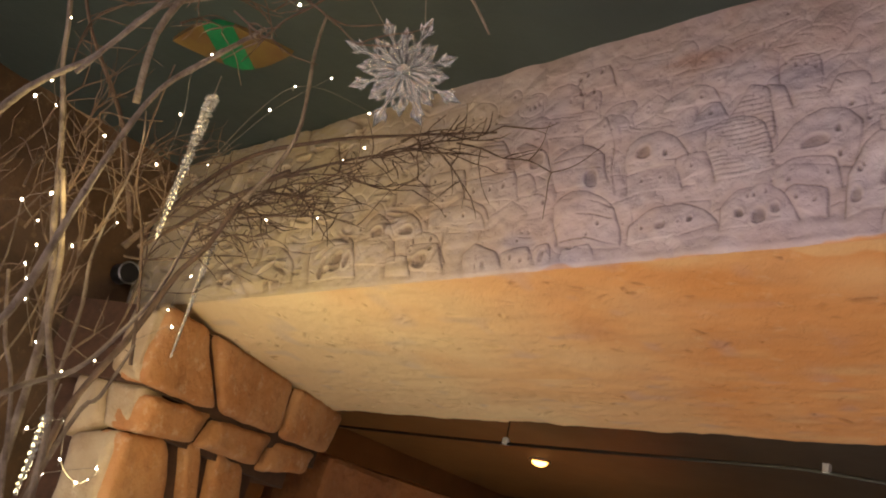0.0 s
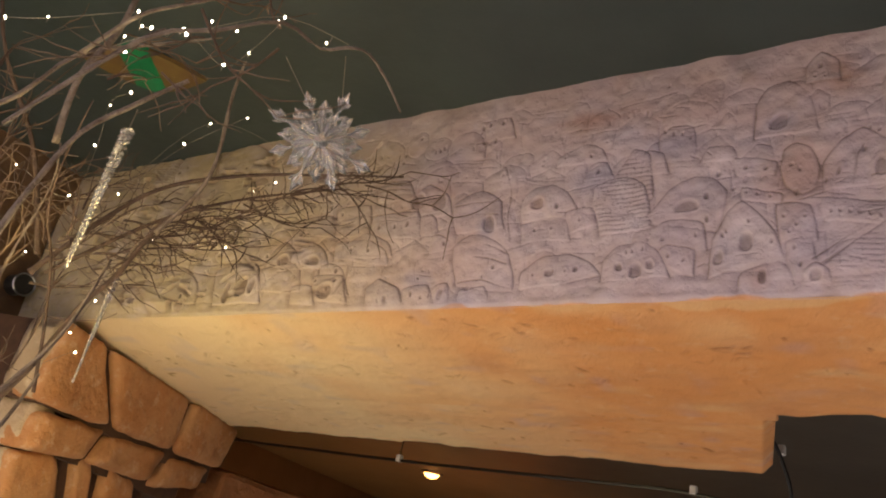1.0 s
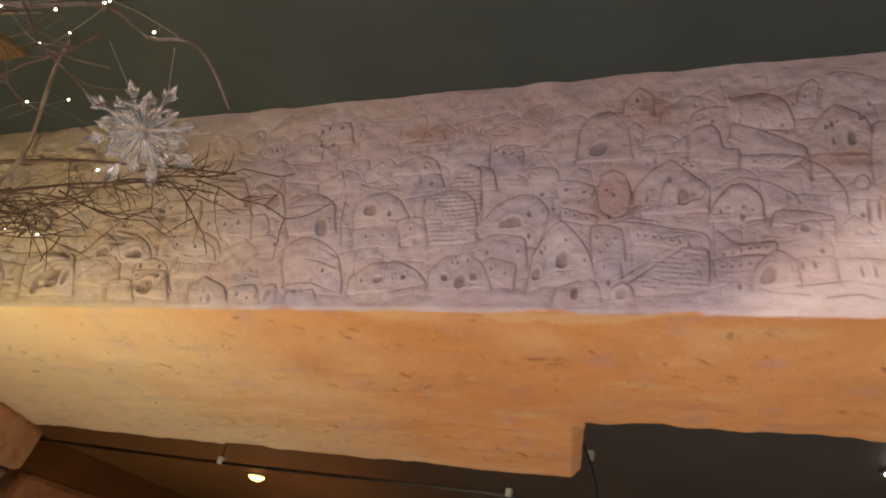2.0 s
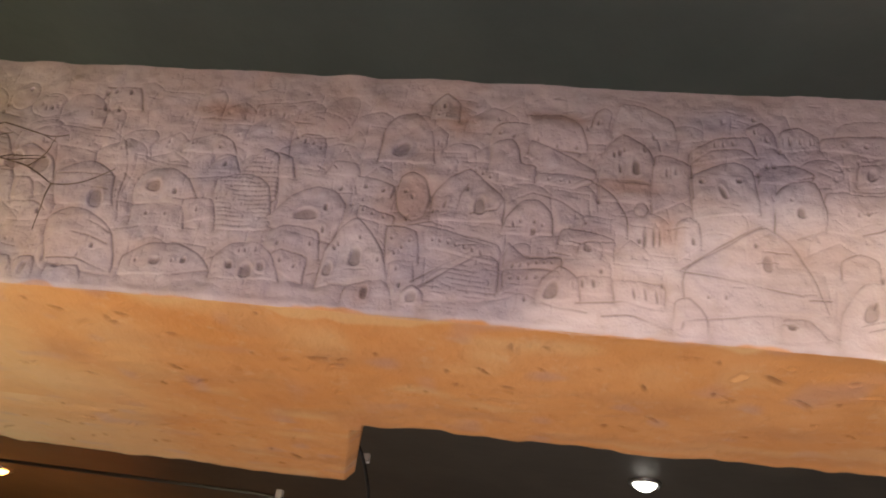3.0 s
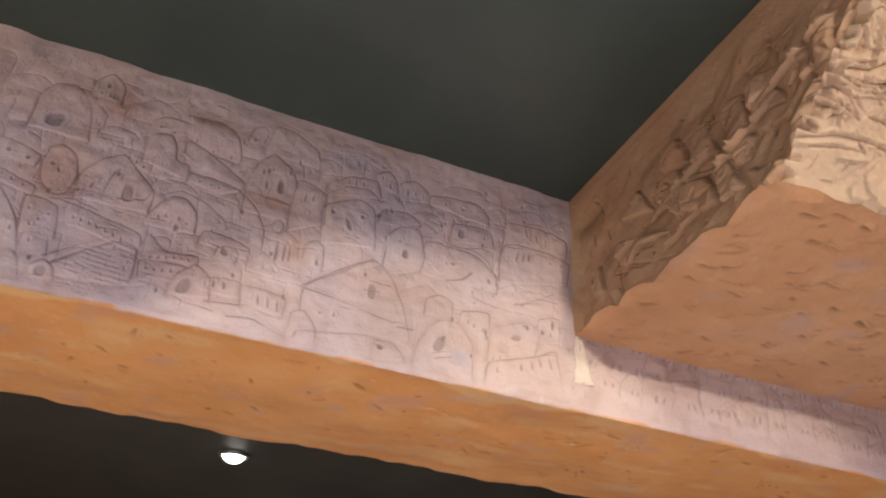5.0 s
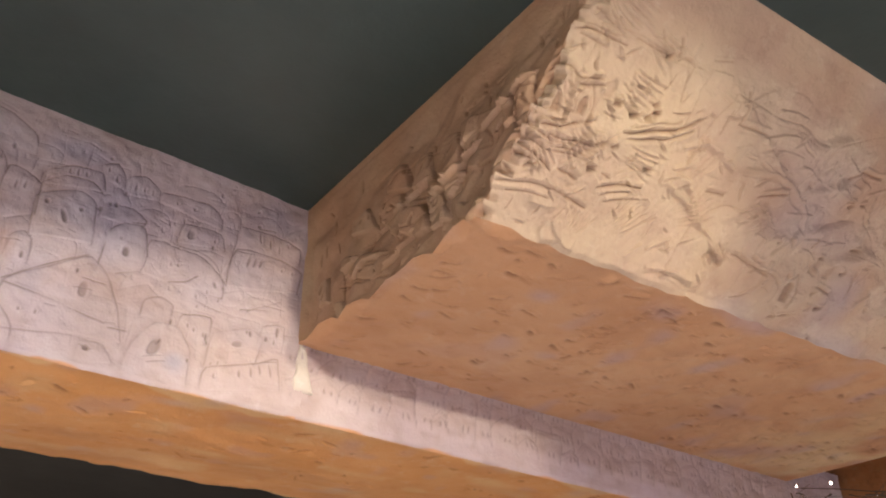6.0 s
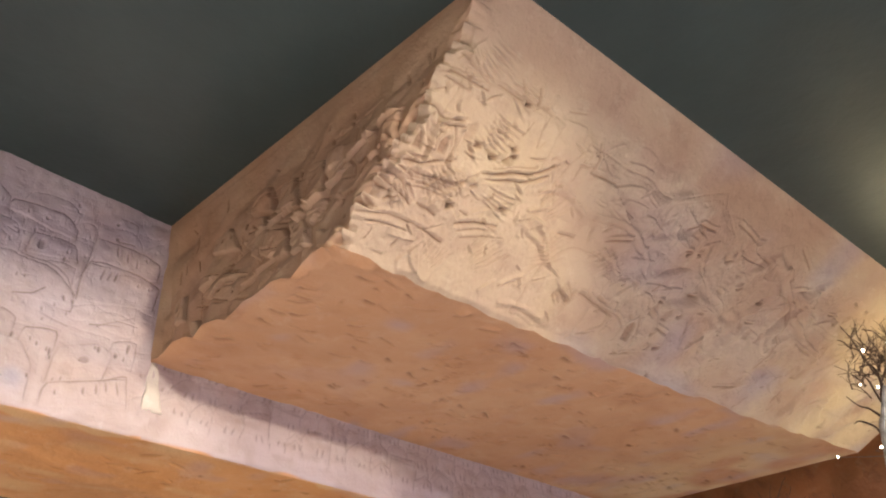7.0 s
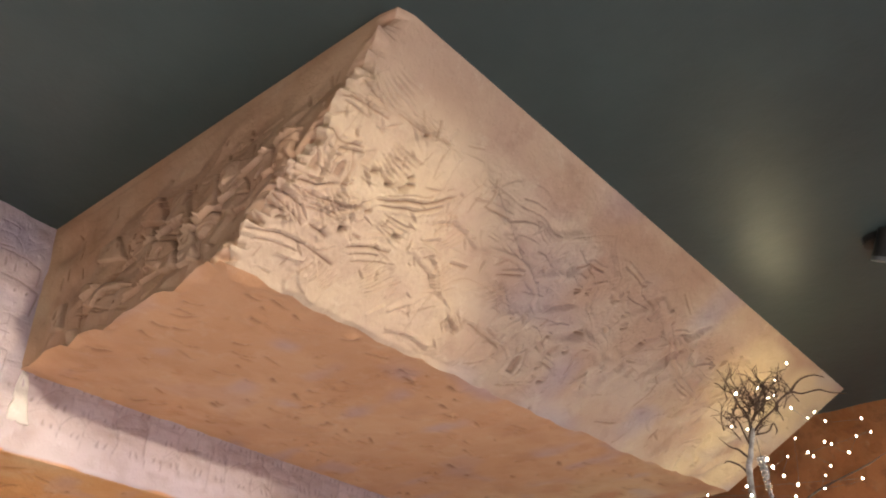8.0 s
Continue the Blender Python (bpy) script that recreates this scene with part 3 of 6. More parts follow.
form((0.306, 2.552), (0.303, 2.650), (0.349, 2.682), (0.391, 2.697), (0.430, 2.674), (0.437, 2.577))
window(0.328, 2.640, 0.014, 0.014)
window(0.367, 2.618, 0.016, 0.032)
window(0.405, 2.645, 0.012, 0.014)
form((0.556, 2.538), (0.564, 2.631), (0.683, 2.636), (0.753, 2.596), (0.758, 2.539), (0.695, 2.542))
window(0.624, 2.583, 0.006, 0.015)
window(0.644, 2.586, 0.007, 0.015)
form((-1.169, 2.532), (-1.194, 2.608), (-1.159, 2.636), (-1.097, 2.599), (-1.069, 2.541))
window(-1.188, 2.591, 0.042, 0.048)
window(-1.122, 2.579, 0.042, 0.050)
brickwork((-0.651, 2.595), (-0.608, 2.658), (-0.571, 2.642), (-0.556, 2.534), (-0.600, 2.519))
form((-2.489, 2.530), (-2.500, 2.576), (-2.428, 2.590), (-2.363, 2.519))
window(-2.451, 2.553, 0.041, 0.037)
form((0.462, 2.521), (0.468, 2.618), (0.499, 2.657), (0.545, 2.657), (0.562, 2.589), (0.553, 2.542), (0.502, 2.518))
window(0.502, 2.615, 0.007, 0.013)
window(0.519, 2.581, 0.017, 0.032)
form((-0.216, 2.504), (-0.220, 2.570), (-0.188, 2.618), (-0.151, 2.641), (-0.114, 2.609), (-0.069, 2.563), (-0.070, 2.515))
window(-0.188, 2.549, 0.008, 0.028)
window(-0.116, 2.549, 0.027, 0.036)
window(-0.141, 2.635, 0.009, 0.012)
window(-0.123, 2.625, 0.007, 0.012)
window(-0.105, 2.616, 0.008, 0.012)
form((-1.566, 2.518), (-1.575, 2.574), (-1.460, 2.574), (-1.428, 2.503))
form((-0.299, 2.571), (-0.292, 2.608), (-0.268, 2.622), (-0.238, 2.604), (-0.224, 2.560), (-0.231, 2.515), (-0.255, 2.501), (-0.285, 2.523), (-0.299, 2.571))
window(-0.273, 2.568, 0.011, 0.007)
form((-0.868, 2.499), (-0.874, 2.562), (-0.849, 2.589), (-0.807, 2.596), (-0.758, 2.572), (-0.727, 2.518), (-0.739, 2.500))
window(-0.833, 2.546, 0.030, 0.038)
window(-0.781, 2.533, 0.013, 0.020)
window(-0.871, 2.562, 0.006, 0.009)
form((-1.438, 2.504), (-1.456, 2.595), (-1.348, 2.598), (-1.311, 2.498))
form((-2.282, 2.491), (-2.286, 2.554), (-2.146, 2.561), (-2.043, 2.490))
form((-0.072, 2.488), (-0.063, 2.528), (-0.033, 2.563), (0.000, 2.568), (0.026, 2.542), (0.033, 2.493))
window(-0.048, 2.516, 0.006, 0.014)
window(-0.034, 2.524, 0.005, 0.012)
window(-0.007, 2.524, 0.006, 0.013)
window(0.009, 2.515, 0.005, 0.010)
window(-0.008, 2.498, 0.014, 0.021)
form((-0.365, 2.499), (-0.368, 2.529), (-0.292, 2.509), (-0.292, 2.487))
window(-0.354, 2.517, 0.006, 0.013)
window(-0.331, 2.512, 0.006, 0.013)
window(-0.307, 2.506, 0.006, 0.012)
form((-1.271, 2.483), (-1.285, 2.529), (-1.134, 2.546), (-1.099, 2.492))
window(-1.250, 2.512, 0.006, 0.013)
window(-1.212, 2.519, 0.006, 0.013)
window(-1.173, 2.523, 0.006, 0.013)
form((-1.044, 2.482), (-1.069, 2.562), (-0.996, 2.601), (-0.935, 2.565), (-0.908, 2.486))
window(-0.952, 2.505, 0.036, 0.053)
form((-1.308, 2.490), (-1.321, 2.556), (-1.182, 2.562), (-1.154, 2.481))
window(-1.281, 2.524, 0.009, 0.017)
window(-1.235, 2.525, 0.009, 0.020)
window(-1.200, 2.527, 0.009, 0.021)
form((0.046, 2.469), (0.051, 2.506), (0.110, 2.502), (0.157, 2.490), (0.156, 2.464))
window(0.065, 2.511, 0.004, 0.011)
window(0.094, 2.522, 0.006, 0.010)
form((-0.750, 2.458), (-0.755, 2.515), (-0.688, 2.518), (-0.670, 2.471))
window(-0.716, 2.491, 0.007, 0.014)
form((0.272, 2.452), (0.272, 2.535), (0.296, 2.556), (0.315, 2.543), (0.320, 2.488))
window(0.300, 2.495, 0.011, 0.021)
brickwork((-0.664, 2.445), (-0.693, 2.572), (-0.623, 2.595), (-0.576, 2.564), (-0.547, 2.454))
form((0.089, 2.444), (0.092, 2.472), (0.125, 2.483), (0.136, 2.468), (0.133, 2.445))
window(0.112, 2.464, 0.019, 0.020)
form((-0.858, 2.442), (-0.866, 2.494), (-0.760, 2.500), (-0.736, 2.444))
window(-0.830, 2.469, 0.006, 0.012)
window(-0.789, 2.475, 0.007, 0.015)
form((-0.561, 2.490), (-0.519, 2.546), (-0.468, 2.573), (-0.428, 2.564), (-0.399, 2.526), (-0.399, 2.484), (-0.416, 2.435), (-0.542, 2.461))
window(-0.483, 2.495, 0.054, 0.032)
window(-0.442, 2.515, 0.012, 0.022)
window(-0.437, 2.462, 0.012, 0.019)
form((0.865, 2.433), (0.877, 2.496), (0.936, 2.513), (0.935, 2.444))
window(0.883, 2.469, 0.011, 0.019)
window(0.916, 2.496, 0.011, 0.017)
window(0.907, 2.466, 0.008, 0.019)
form((-1.381, 2.433), (-1.395, 2.482), (-1.322, 2.507), (-1.251, 2.475), (-1.225, 2.432))
window(-1.353, 2.463, 0.009, 0.013)
form((0.661, 2.432), (0.670, 2.468), (0.742, 2.480), (0.743, 2.433))
window(0.687, 2.446, 0.008, 0.011)
window(0.706, 2.440, 0.008, 0.010)
window(0.731, 2.435, 0.008, 0.011)
form((0.576, 2.438), (0.581, 2.477), (0.612, 2.495), (0.644, 2.482), (0.639, 2.429))
form((-1.676, 2.429), (-1.665, 2.477), (-1.626, 2.503), (-1.565, 2.464), (-1.536, 2.418))
window(-1.607, 2.440, 0.049, 0.029)
form((-0.217, 2.439), (-0.218, 2.486), (-0.075, 2.457), (-0.070, 2.413))
window(-0.203, 2.454, 0.006, 0.011)
window(-0.187, 2.450, 0.006, 0.011)
window(-0.171, 2.447, 0.006, 0.010)
window(-0.156, 2.444, 0.005, 0.010)
window(-0.140, 2.441, 0.006, 0.010)
window(-0.125, 2.438, 0.005, 0.011)
window(-0.109, 2.435, 0.006, 0.011)
window(-0.094, 2.431, 0.006, 0.011)
form((-1.583, 2.413), (-1.569, 2.464), (-1.515, 2.491), (-1.455, 2.462), (-1.424, 2.408))
window(-1.495, 2.431, 0.063, 0.032)
form((-1.416, 2.433), (-1.422, 2.485), (-1.317, 2.487), (-1.252, 2.451), (-1.232, 2.408))
window(-1.364, 2.453, 0.010, 0.014)
window(-1.308, 2.456, 0.009, 0.014)
form((-0.060, 2.422), (-0.057, 2.468), (-0.012, 2.432), (0.052, 2.437), (0.056, 2.406))
window(-0.040, 2.421, 0.005, 0.012)
window(-0.025, 2.420, 0.006, 0.011)
window(-0.010, 2.419, 0.006, 0.011)
window(0.005, 2.418, 0.006, 0.011)
window(0.020, 2.417, 0.006, 0.011)
window(0.035, 2.417, 0.005, 0.011)
form((-0.294, 2.397), (-0.301, 2.485), (-0.240, 2.476), (-0.226, 2.399))
window(-0.286, 2.458, 0.006, 0.012)
window(-0.263, 2.438, 0.006, 0.013)
window(-0.275, 2.417, 0.006, 0.012)
window(-0.250, 2.458, 0.004, 0.011)
form((-0.546, 2.404), (-0.545, 2.447), (-0.517, 2.468), (-0.481, 2.465), (-0.445, 2.455), (-0.431, 2.394))
window(-0.514, 2.416, 0.006, 0.019)
window(-0.461, 2.427, 0.006, 0.012)
form((-0.055, 2.365), (-0.055, 2.408), (0.048, 2.403), (0.050, 2.369))
window(-0.042, 2.391, 0.006, 0.011)
window(-0.026, 2.390, 0.006, 0.012)
window(-0.010, 2.389, 0.006, 0.012)
window(0.006, 2.388, 0.006, 0.011)
window(0.022, 2.387, 0.005, 0.011)
form((0.742, 2.361), (0.753, 2.444), (0.833, 2.482), (0.877, 2.468), (0.870, 2.394))
window(0.814, 2.435, 0.029, 0.020)
window(0.758, 2.368, 0.006, 0.012)
window(0.777, 2.374, 0.006, 0.012)
form((0.074, 2.360), (0.077, 2.394), (0.150, 2.401), (0.154, 2.362))
window(0.085, 2.379, 0.008, 0.025)
window(0.103, 2.380, 0.008, 0.024)
window(0.122, 2.381, 0.008, 0.024)
form((-0.280, 2.358), (-0.282, 2.397), (-0.239, 2.405), (-0.228, 2.360))
window(-0.265, 2.385, 0.006, 0.011)
form((0.154, 2.348), (0.158, 2.396), (0.248, 2.392), (0.248, 2.349))
window(0.189, 2.367, 0.005, 0.031)
window(0.211, 2.368, 0.005, 0.030)
window(0.232, 2.366, 0.005, 0.031)
form((0.013, 2.341), (0.019, 2.386), (0.053, 2.416), (0.089, 2.394), (0.097, 2.346))
window(0.044, 2.365, 0.029, 0.032)
form((0.288, 2.339), (0.288, 2.435), (0.365, 2.493), (0.446, 2.550), (0.495, 2.499), (0.524, 2.443), (0.546, 2.362))
window(0.451, 2.457, 0.021, 0.046)
window(0.331, 2.378, 0.007, 0.011)
window(0.364, 2.379, 0.007, 0.011)
form((-1.679, 2.350), (-1.696, 2.422), (-1.556, 2.428), (-1.505, 2.339))
form((-0.523, 2.364), (-0.525, 2.391), (-0.508, 2.405), (-0.458, 2.396), (-0.449, 2.337), (-0.466, 2.339))
window(-0.503, 2.378, 0.006, 0.014)
window(-0.474, 2.373, 0.006, 0.015)
form((-0.647, 2.333), (-0.646, 2.385), (-0.616, 2.417), (-0.564, 2.418), (-0.525, 2.391), (-0.499, 2.335))
window(-0.613, 2.365, 0.017, 0.021)
window(-0.575, 2.352, 0.031, 0.038)
window(-0.541, 2.359, 0.019, 0.023)
window(-0.593, 2.401, 0.006, 0.015)
window(-0.580, 2.401, 0.005, 0.016)
window(-0.555, 2.400, 0.005, 0.016)
form((-0.423, 2.327), (-0.422, 2.414), (-0.392, 2.477), (-0.364, 2.496), (-0.334, 2.469), (-0.303, 2.421), (-0.284, 2.345), (-0.395, 2.336))
window(-0.356, 2.402, 0.027, 0.053)
window(-0.392, 2.435, 0.007, 0.019)
window(-0.348, 2.453, 0.007, 0.013)
window(-0.308, 2.397, 0.006, 0.016)
window(-0.406, 2.367, 0.021, 0.039)
form((-0.842, 2.326), (-0.841, 2.369), (-0.790, 2.403), (-0.733, 2.409), (-0.681, 2.387), (-0.650, 2.346), (-0.724, 2.333))
window(-0.776, 2.361, 0.019, 0.022)
window(-0.710, 2.367, 0.017, 0.022)
window(-0.813, 2.361, 0.006, 0.012)
window(-0.739, 2.366, 0.006, 0.012)
brickwork((-0.221, 2.345), (-0.121, 2.427), (-0.071, 2.426), (-0.068, 2.338), (-0.152, 2.325))
form((-1.014, 2.342), (-1.041, 2.446), (-1.005, 2.475), (-0.953, 2.467), (-0.879, 2.417), (-0.857, 2.323), (-0.997, 2.335))
window(-0.918, 2.386, 0.013, 0.013)
window(-0.944, 2.363, 0.006, 0.014)
form((-1.445, 2.321), (-1.475, 2.399), (-1.427, 2.424), (-1.377, 2.398), (-1.336, 2.325))
window(-1.457, 2.404, 0.010, 0.019)
window(-1.397, 2.396, 0.010, 0.018)
window(-1.407, 2.346, 0.042, 0.040)
form((-2.195, 2.382), (-2.199, 2.443), (-2.036, 2.446), (-1.955, 2.395), (-1.930, 2.320), (-2.061, 2.336))
window(-1.993, 2.314, 0.040, 0.038)
form((-1.849, 2.315), (-1.879, 2.428), (-1.715, 2.442), (-1.655, 2.317))
window(-1.790, 2.353, 0.031, 0.067)
window(-1.738, 2.362, 0.036, 0.059)
window(-1.703, 2.365, 0.021, 0.051)
form((-0.251, 2.309), (-0.247, 2.339), (-0.230, 2.352), (-0.211, 2.338), (-0.204, 2.310))
window(-0.228, 2.329, 0.020, 0.031)
form((-1.458, 2.320), (-1.471, 2.387), (-1.372, 2.382), (-1.335, 2.304))
window(-1.411, 2.341, 0.051, 0.043)
window(-1.452, 2.372, 0.012, 0.014)
window(-1.386, 2.367, 0.012, 0.014)
form((-1.535, 2.307), (-1.542, 2.358), (-1.471, 2.357), (-1.443, 2.302))
form((0.461, 2.299), (0.464, 2.342), (0.509, 2.349), (0.538, 2.310))
window(0.474, 2.329, 0.017, 0.015)
form((0.735, 2.297), (0.748, 2.355), (0.873, 2.394), (0.928, 2.416), (0.935, 2.346))
window(0.771, 2.340, 0.006, 0.016)
window(0.830, 2.362, 0.006, 0.019)
window(0.857, 2.372, 0.007, 0.021)
window(0.881, 2.380, 0.007, 0.024)
window(0.909, 2.380, 0.006, 0.029)
form((0.558, 2.295), (0.570, 2.366), (0.611, 2.428), (0.667, 2.434), (0.705, 2.387), (0.705, 2.299))
window(0.622, 2.370, 0.028, 0.046)
form((-0.370, 2.294), (-0.361, 2.337), (-0.294, 2.358), (-0.272, 2.339), (-0.264, 2.301))
window(-0.324, 2.325, 0.018, 0.035)
form((-0.990, 2.293), (-0.998, 2.328), (-0.933, 2.337), (-0.912, 2.296))
window(-0.979, 2.332, 0.021, 0.014)
window(-0.976, 2.305, 0.005, 0.013)
window(-0.942, 2.300, 0.006, 0.011)
form((-2.274, 2.327), (-2.285, 2.378), (-2.231, 2.385), (-2.159, 2.341), (-2.125, 2.292))
window(-2.226, 2.345, 0.047, 0.028)
form((0.265, 2.292), (0.268, 2.361), (0.296, 2.372), (0.327, 2.333), (0.331, 2.291))
window(0.285, 2.314, 0.009, 0.017)
form((-1.155, 2.290), (-1.171, 2.337), (-1.098, 2.347), (-1.070, 2.293))
window(-1.141, 2.319, 0.009, 0.018)
window(-1.112, 2.311, 0.010, 0.017)
window(-1.089, 2.315, 0.006, 0.018)
form((-1.062, 2.290), (-1.078, 2.340), (-1.042, 2.349), (-1.015, 2.292))
window(-1.053, 2.319, 0.019, 0.037)
form((-1.265, 2.282), (-1.283, 2.341), (-1.248, 2.373), (-1.186, 2.344), (-1.158, 2.287))
window(-1.234, 2.310, 0.008, 0.032)
window(-1.214, 2.311, 0.015, 0.040)
line((-0.165, 2.514), (-0.161, 2.577), (-0.149, 2.603))
line((-0.067, 2.570), (-0.083, 2.542), (-0.134, 2.532))
line((-0.061, 2.556), (-0.011, 2.584), (0.045, 2.569), (0.088, 2.542), (0.112, 2.503))
line((0.055, 2.604), (0.099, 2.632), (0.153, 2.596), (0.178, 2.549), (0.182, 2.497))
line((0.125, 2.637), (0.175, 2.635), (0.223, 2.633))
line((0.123, 2.634), (0.175, 2.631), (0.223, 2.630))
line((0.306, 2.734), (0.306, 2.684), (0.307, 2.602))
line((-1.331, 2.649), (-1.292, 2.656), (-1.227, 2.650))
line((-1.324, 2.632), (-1.284, 2.638), (-1.220, 2.632))
line((-1.317, 2.614), (-1.277, 2.621), (-1.213, 2.615))
line((-1.063, 2.555), (-0.992, 2.565), (-0.939, 2.568))
line((-1.048, 2.525), (-1.005, 2.533), (-0.932, 2.527))
line((-1.043, 2.697), (-0.983, 2.692), (-0.936, 2.660), (-0.914, 2.597), (-0.897, 2.486), (-0.887, 2.449))
line((-1.020, 2.457), (-0.962, 2.449), (-0.887, 2.420))
line((-0.974, 2.409), (-0.925, 2.403), (-0.882, 2.394))
line((-1.009, 2.347), (-0.946, 2.354), (-0.862, 2.328))
line((-0.218, 2.490), (-0.153, 2.477), (-0.075, 2.462))
line((-0.213, 2.476), (-0.152, 2.466), (-0.084, 2.452))
line((-0.221, 2.350), (-0.169, 2.390), (-0.119, 2.430))
line((-0.234, 2.360), (-0.181, 2.400), (-0.127, 2.435))
line((-0.216, 2.322), (-0.179, 2.321), (-0.145, 2.320))
line((-0.215, 2.312), (-0.178, 2.311), (-0.144, 2.310))
line((-0.214, 2.303), (-0.178, 2.302), (-0.144, 2.301))
line((-0.062, 2.470), (-0.008, 2.435), (0.079, 2.434))
line((-0.051, 2.351), (-0.003, 2.352), (0.049, 2.332), (0.109, 2.323))
line((0.134, 2.318), (0.193, 2.324), (0.249, 2.306), (0.282, 2.307))
line((0.089, 2.340), (0.169, 2.349), (0.246, 2.340))
window(0.210, 2.503, 0.009, 0.061)
window(0.225, 2.506, 0.008, 0.059)
window(0.237, 2.504, 0.005, 0.051)
line((0.298, 2.684), (0.348, 2.724), (0.408, 2.729), (0.440, 2.709))
line((0.551, 2.644), (0.677, 2.647), (0.736, 2.622), (0.765, 2.580))
line((0.692, 2.577), (0.663, 2.550), (0.624, 2.540))
line((0.680, 2.514), (0.718, 2.509), (0.759, 2.502))
line((0.759, 2.553), (0.818, 2.581), (0.881, 2.595))
line((0.831, 2.523), (0.875, 2.551), (0.920, 2.582))
line((0.811, 2.523), (0.887, 2.540))
window(0.688, 2.526, 0.007, 0.012)
window(0.715, 2.548, 0.007, 0.012)
window(0.747, 2.534, 0.006, 0.012)
window(0.698, 2.500, 0.007, 0.010)
line((0.282, 2.436), (0.353, 2.491), (0.439, 2.552))
line((0.288, 2.429), (0.390, 2.417), (0.505, 2.392))
line((0.289, 2.321), (0.391, 2.343), (0.497, 2.348), (0.538, 2.323))
line((-1.409, 2.412), (-1.313, 2.407), (-1.223, 2.406))
line((-1.338, 2.562), (-1.255, 2.565), (-1.176, 2.574))
line((-1.172, 2.483), (-1.087, 2.481), (-1.059, 2.462))
line((-2.001, 2.427), (-1.866, 2.408), (-1.706, 2.419))
line((-2.046, 2.411), (-1.978, 2.369), (-1.942, 2.329))
line((-1.547, 2.525), (-1.494, 2.501), (-1.421, 2.450))
line((-2.192, 2.597), (-2.013, 2.567), (-1.891, 2.524))
line((-2.613, 2.799), (-2.413, 2.793), (-2.138, 2.719))
dab("blue", -0.962, 2.490, 0.024, 0.028)
dab("blue", 0.675, 2.344, 0.024, 0.028)
dab("blue", 0.675, 2.344, 0.020, 0.024)
dab("blue", -0.304, 2.684, 0.030, 0.034)
dab("ochre", -0.833, 2.546, 0.022, 0.022)
dab("ochre", -0.33, 2.323, 0.021, 0.037)
dab("ochre", -0.74, 2.764, 0.093, 0.026)
dab("blue", 0.37, 2.799, 0.092, 0.041)
dab("blue", -0.53, 2.654, 0.087, 0.040)
dab("blue", -0.69, 2.600, 0.052, 0.046)
dab("ochre", -0.26, 2.548, 0.068, 0.083)
dab("ochre", 0.25, 2.517, 0.029, 0.050)
dab("blue", 0.47, 2.668, 0.102, 0.130)
dab("blue", 0.89, 2.806, 0.083, 0.048)
dab("ochre", 0.18, 2.624, 0.064, 0.022)
dab("ochre", 0.04, 2.788, 0.083, 0.018)
dab("ochre", -0.18, 2.780, 0.037, 0.057)
dab("ochre", -1.63, 2.504, 0.163, 0.046)
dab("ochre", -1.48, 2.493, 0.091, 0.033)
dab("ochre", -1.16, 2.594, 0.093, 0.041)
dab("blue", -1.13, 2.359, 0.044, 0.031)
dab("blue", -1.00, 2.298, 0.068, 0.032)
for _ in range(170):
    u, v = rng.uniform(-2.85, 0.95), rng.uniform(2.33, 2.86)
    w = rng.uniform(0.012, 0.05)
    r.cut((u, v), (u + w, v + rng.uniform(-0.008, 0.008)), depth=0.003, width=0.0013, dark=rng.uniform(0.4, 1.0))
for _ in range(90):
    u, v, w = rng.uniform(-2.4, 0.95), rng.uniform(2.34, 2.84), rng.uniform(0.004, 0.007)
    r.cut((u, v), (u, v + w * 1.4), depth=0.006, width=w * 0.55, dark=0.95)
# the deeper modelling near the tree
r.h *= 1 + 1.0 * np.clip((-1.15 - r.U) / 0.5, 0, 1)
r.wash = np.clip(r.wash * (1 + 0.5 * np.clip((-1.15 - r.U) / 0.5, 0, 1)), 0, 1)
r.smudge *= 1 + 1.0 * np.clip((-1.15 - r.U) / 0.5, 0, 1)
for _ in range(110):
    u, v = rng.uniform(-2.85, -1.35), rng.uniform(2.34, 2.84)
    r.gouge(u, v, rng.uniform(0.03, 0.09), rng.uniform(0.004, 0.008), 0.012 * min(1, (-1.2 - u) * 1.3), rng.choice([0, 0.1, -0.15, 1.4, 0.5, -0.6]), 0.8)
plain_lip = np.clip((r.V - 2.295) / 0.03, 0, 1)
r.h *= plain_lip
r.wash *= plain_lip
shape = r.h.shape
r.h = 0.9 * r.h + 0.005 * grain(shape, (8, 50), 3) + 0.0016 * grain(shape, (30, 190), 4)
r.ochre = np.maximum(r.ochre, 0.55 * np.clip(grain(shape, (5, 34), 19) * 1.3 - 0.35, 0, 1))
r.blue = np.maximum(r.blue, 0.6 * np.clip(grain(shape, (6, 40), 20) * 1.3 - 0.4, 0, 1))
r.ochre += 0.5 * np.clip((r.V - 2.60) / 0.12, 0, 1) * np.clip((0.1 - r.U) / 0.4, 0, 1) * np.clip(0.6 + 0.8 * grain(shape, (12, 40), 24), 0, 1)
r.tint += 0.8 * grain(shape, (26, 90), 21) + 0.5 * grain(shape, (70, 160), 22)
r.smudge = np.maximum(r.smudge, 0.55 * np.clip(grain(shape, (34, 70), 23) * 1.6 - 0.5, 0, 1))
# yellower towards the tree, partly its bulbs' warm light put into the paint
r.pale = 0.85 * np.clip((-1.0 - r.U + 0.2 * grain(shape, (3, 14), 17)) / 0.9, 0, 1)
beam = thing("carved_beam", "plaster beam carved with a hillside town, orange underside", "beam", (0, FRONT, LOW), kind="structure")


def placed(pos, ob):
    return pos - np.array(ob.location)


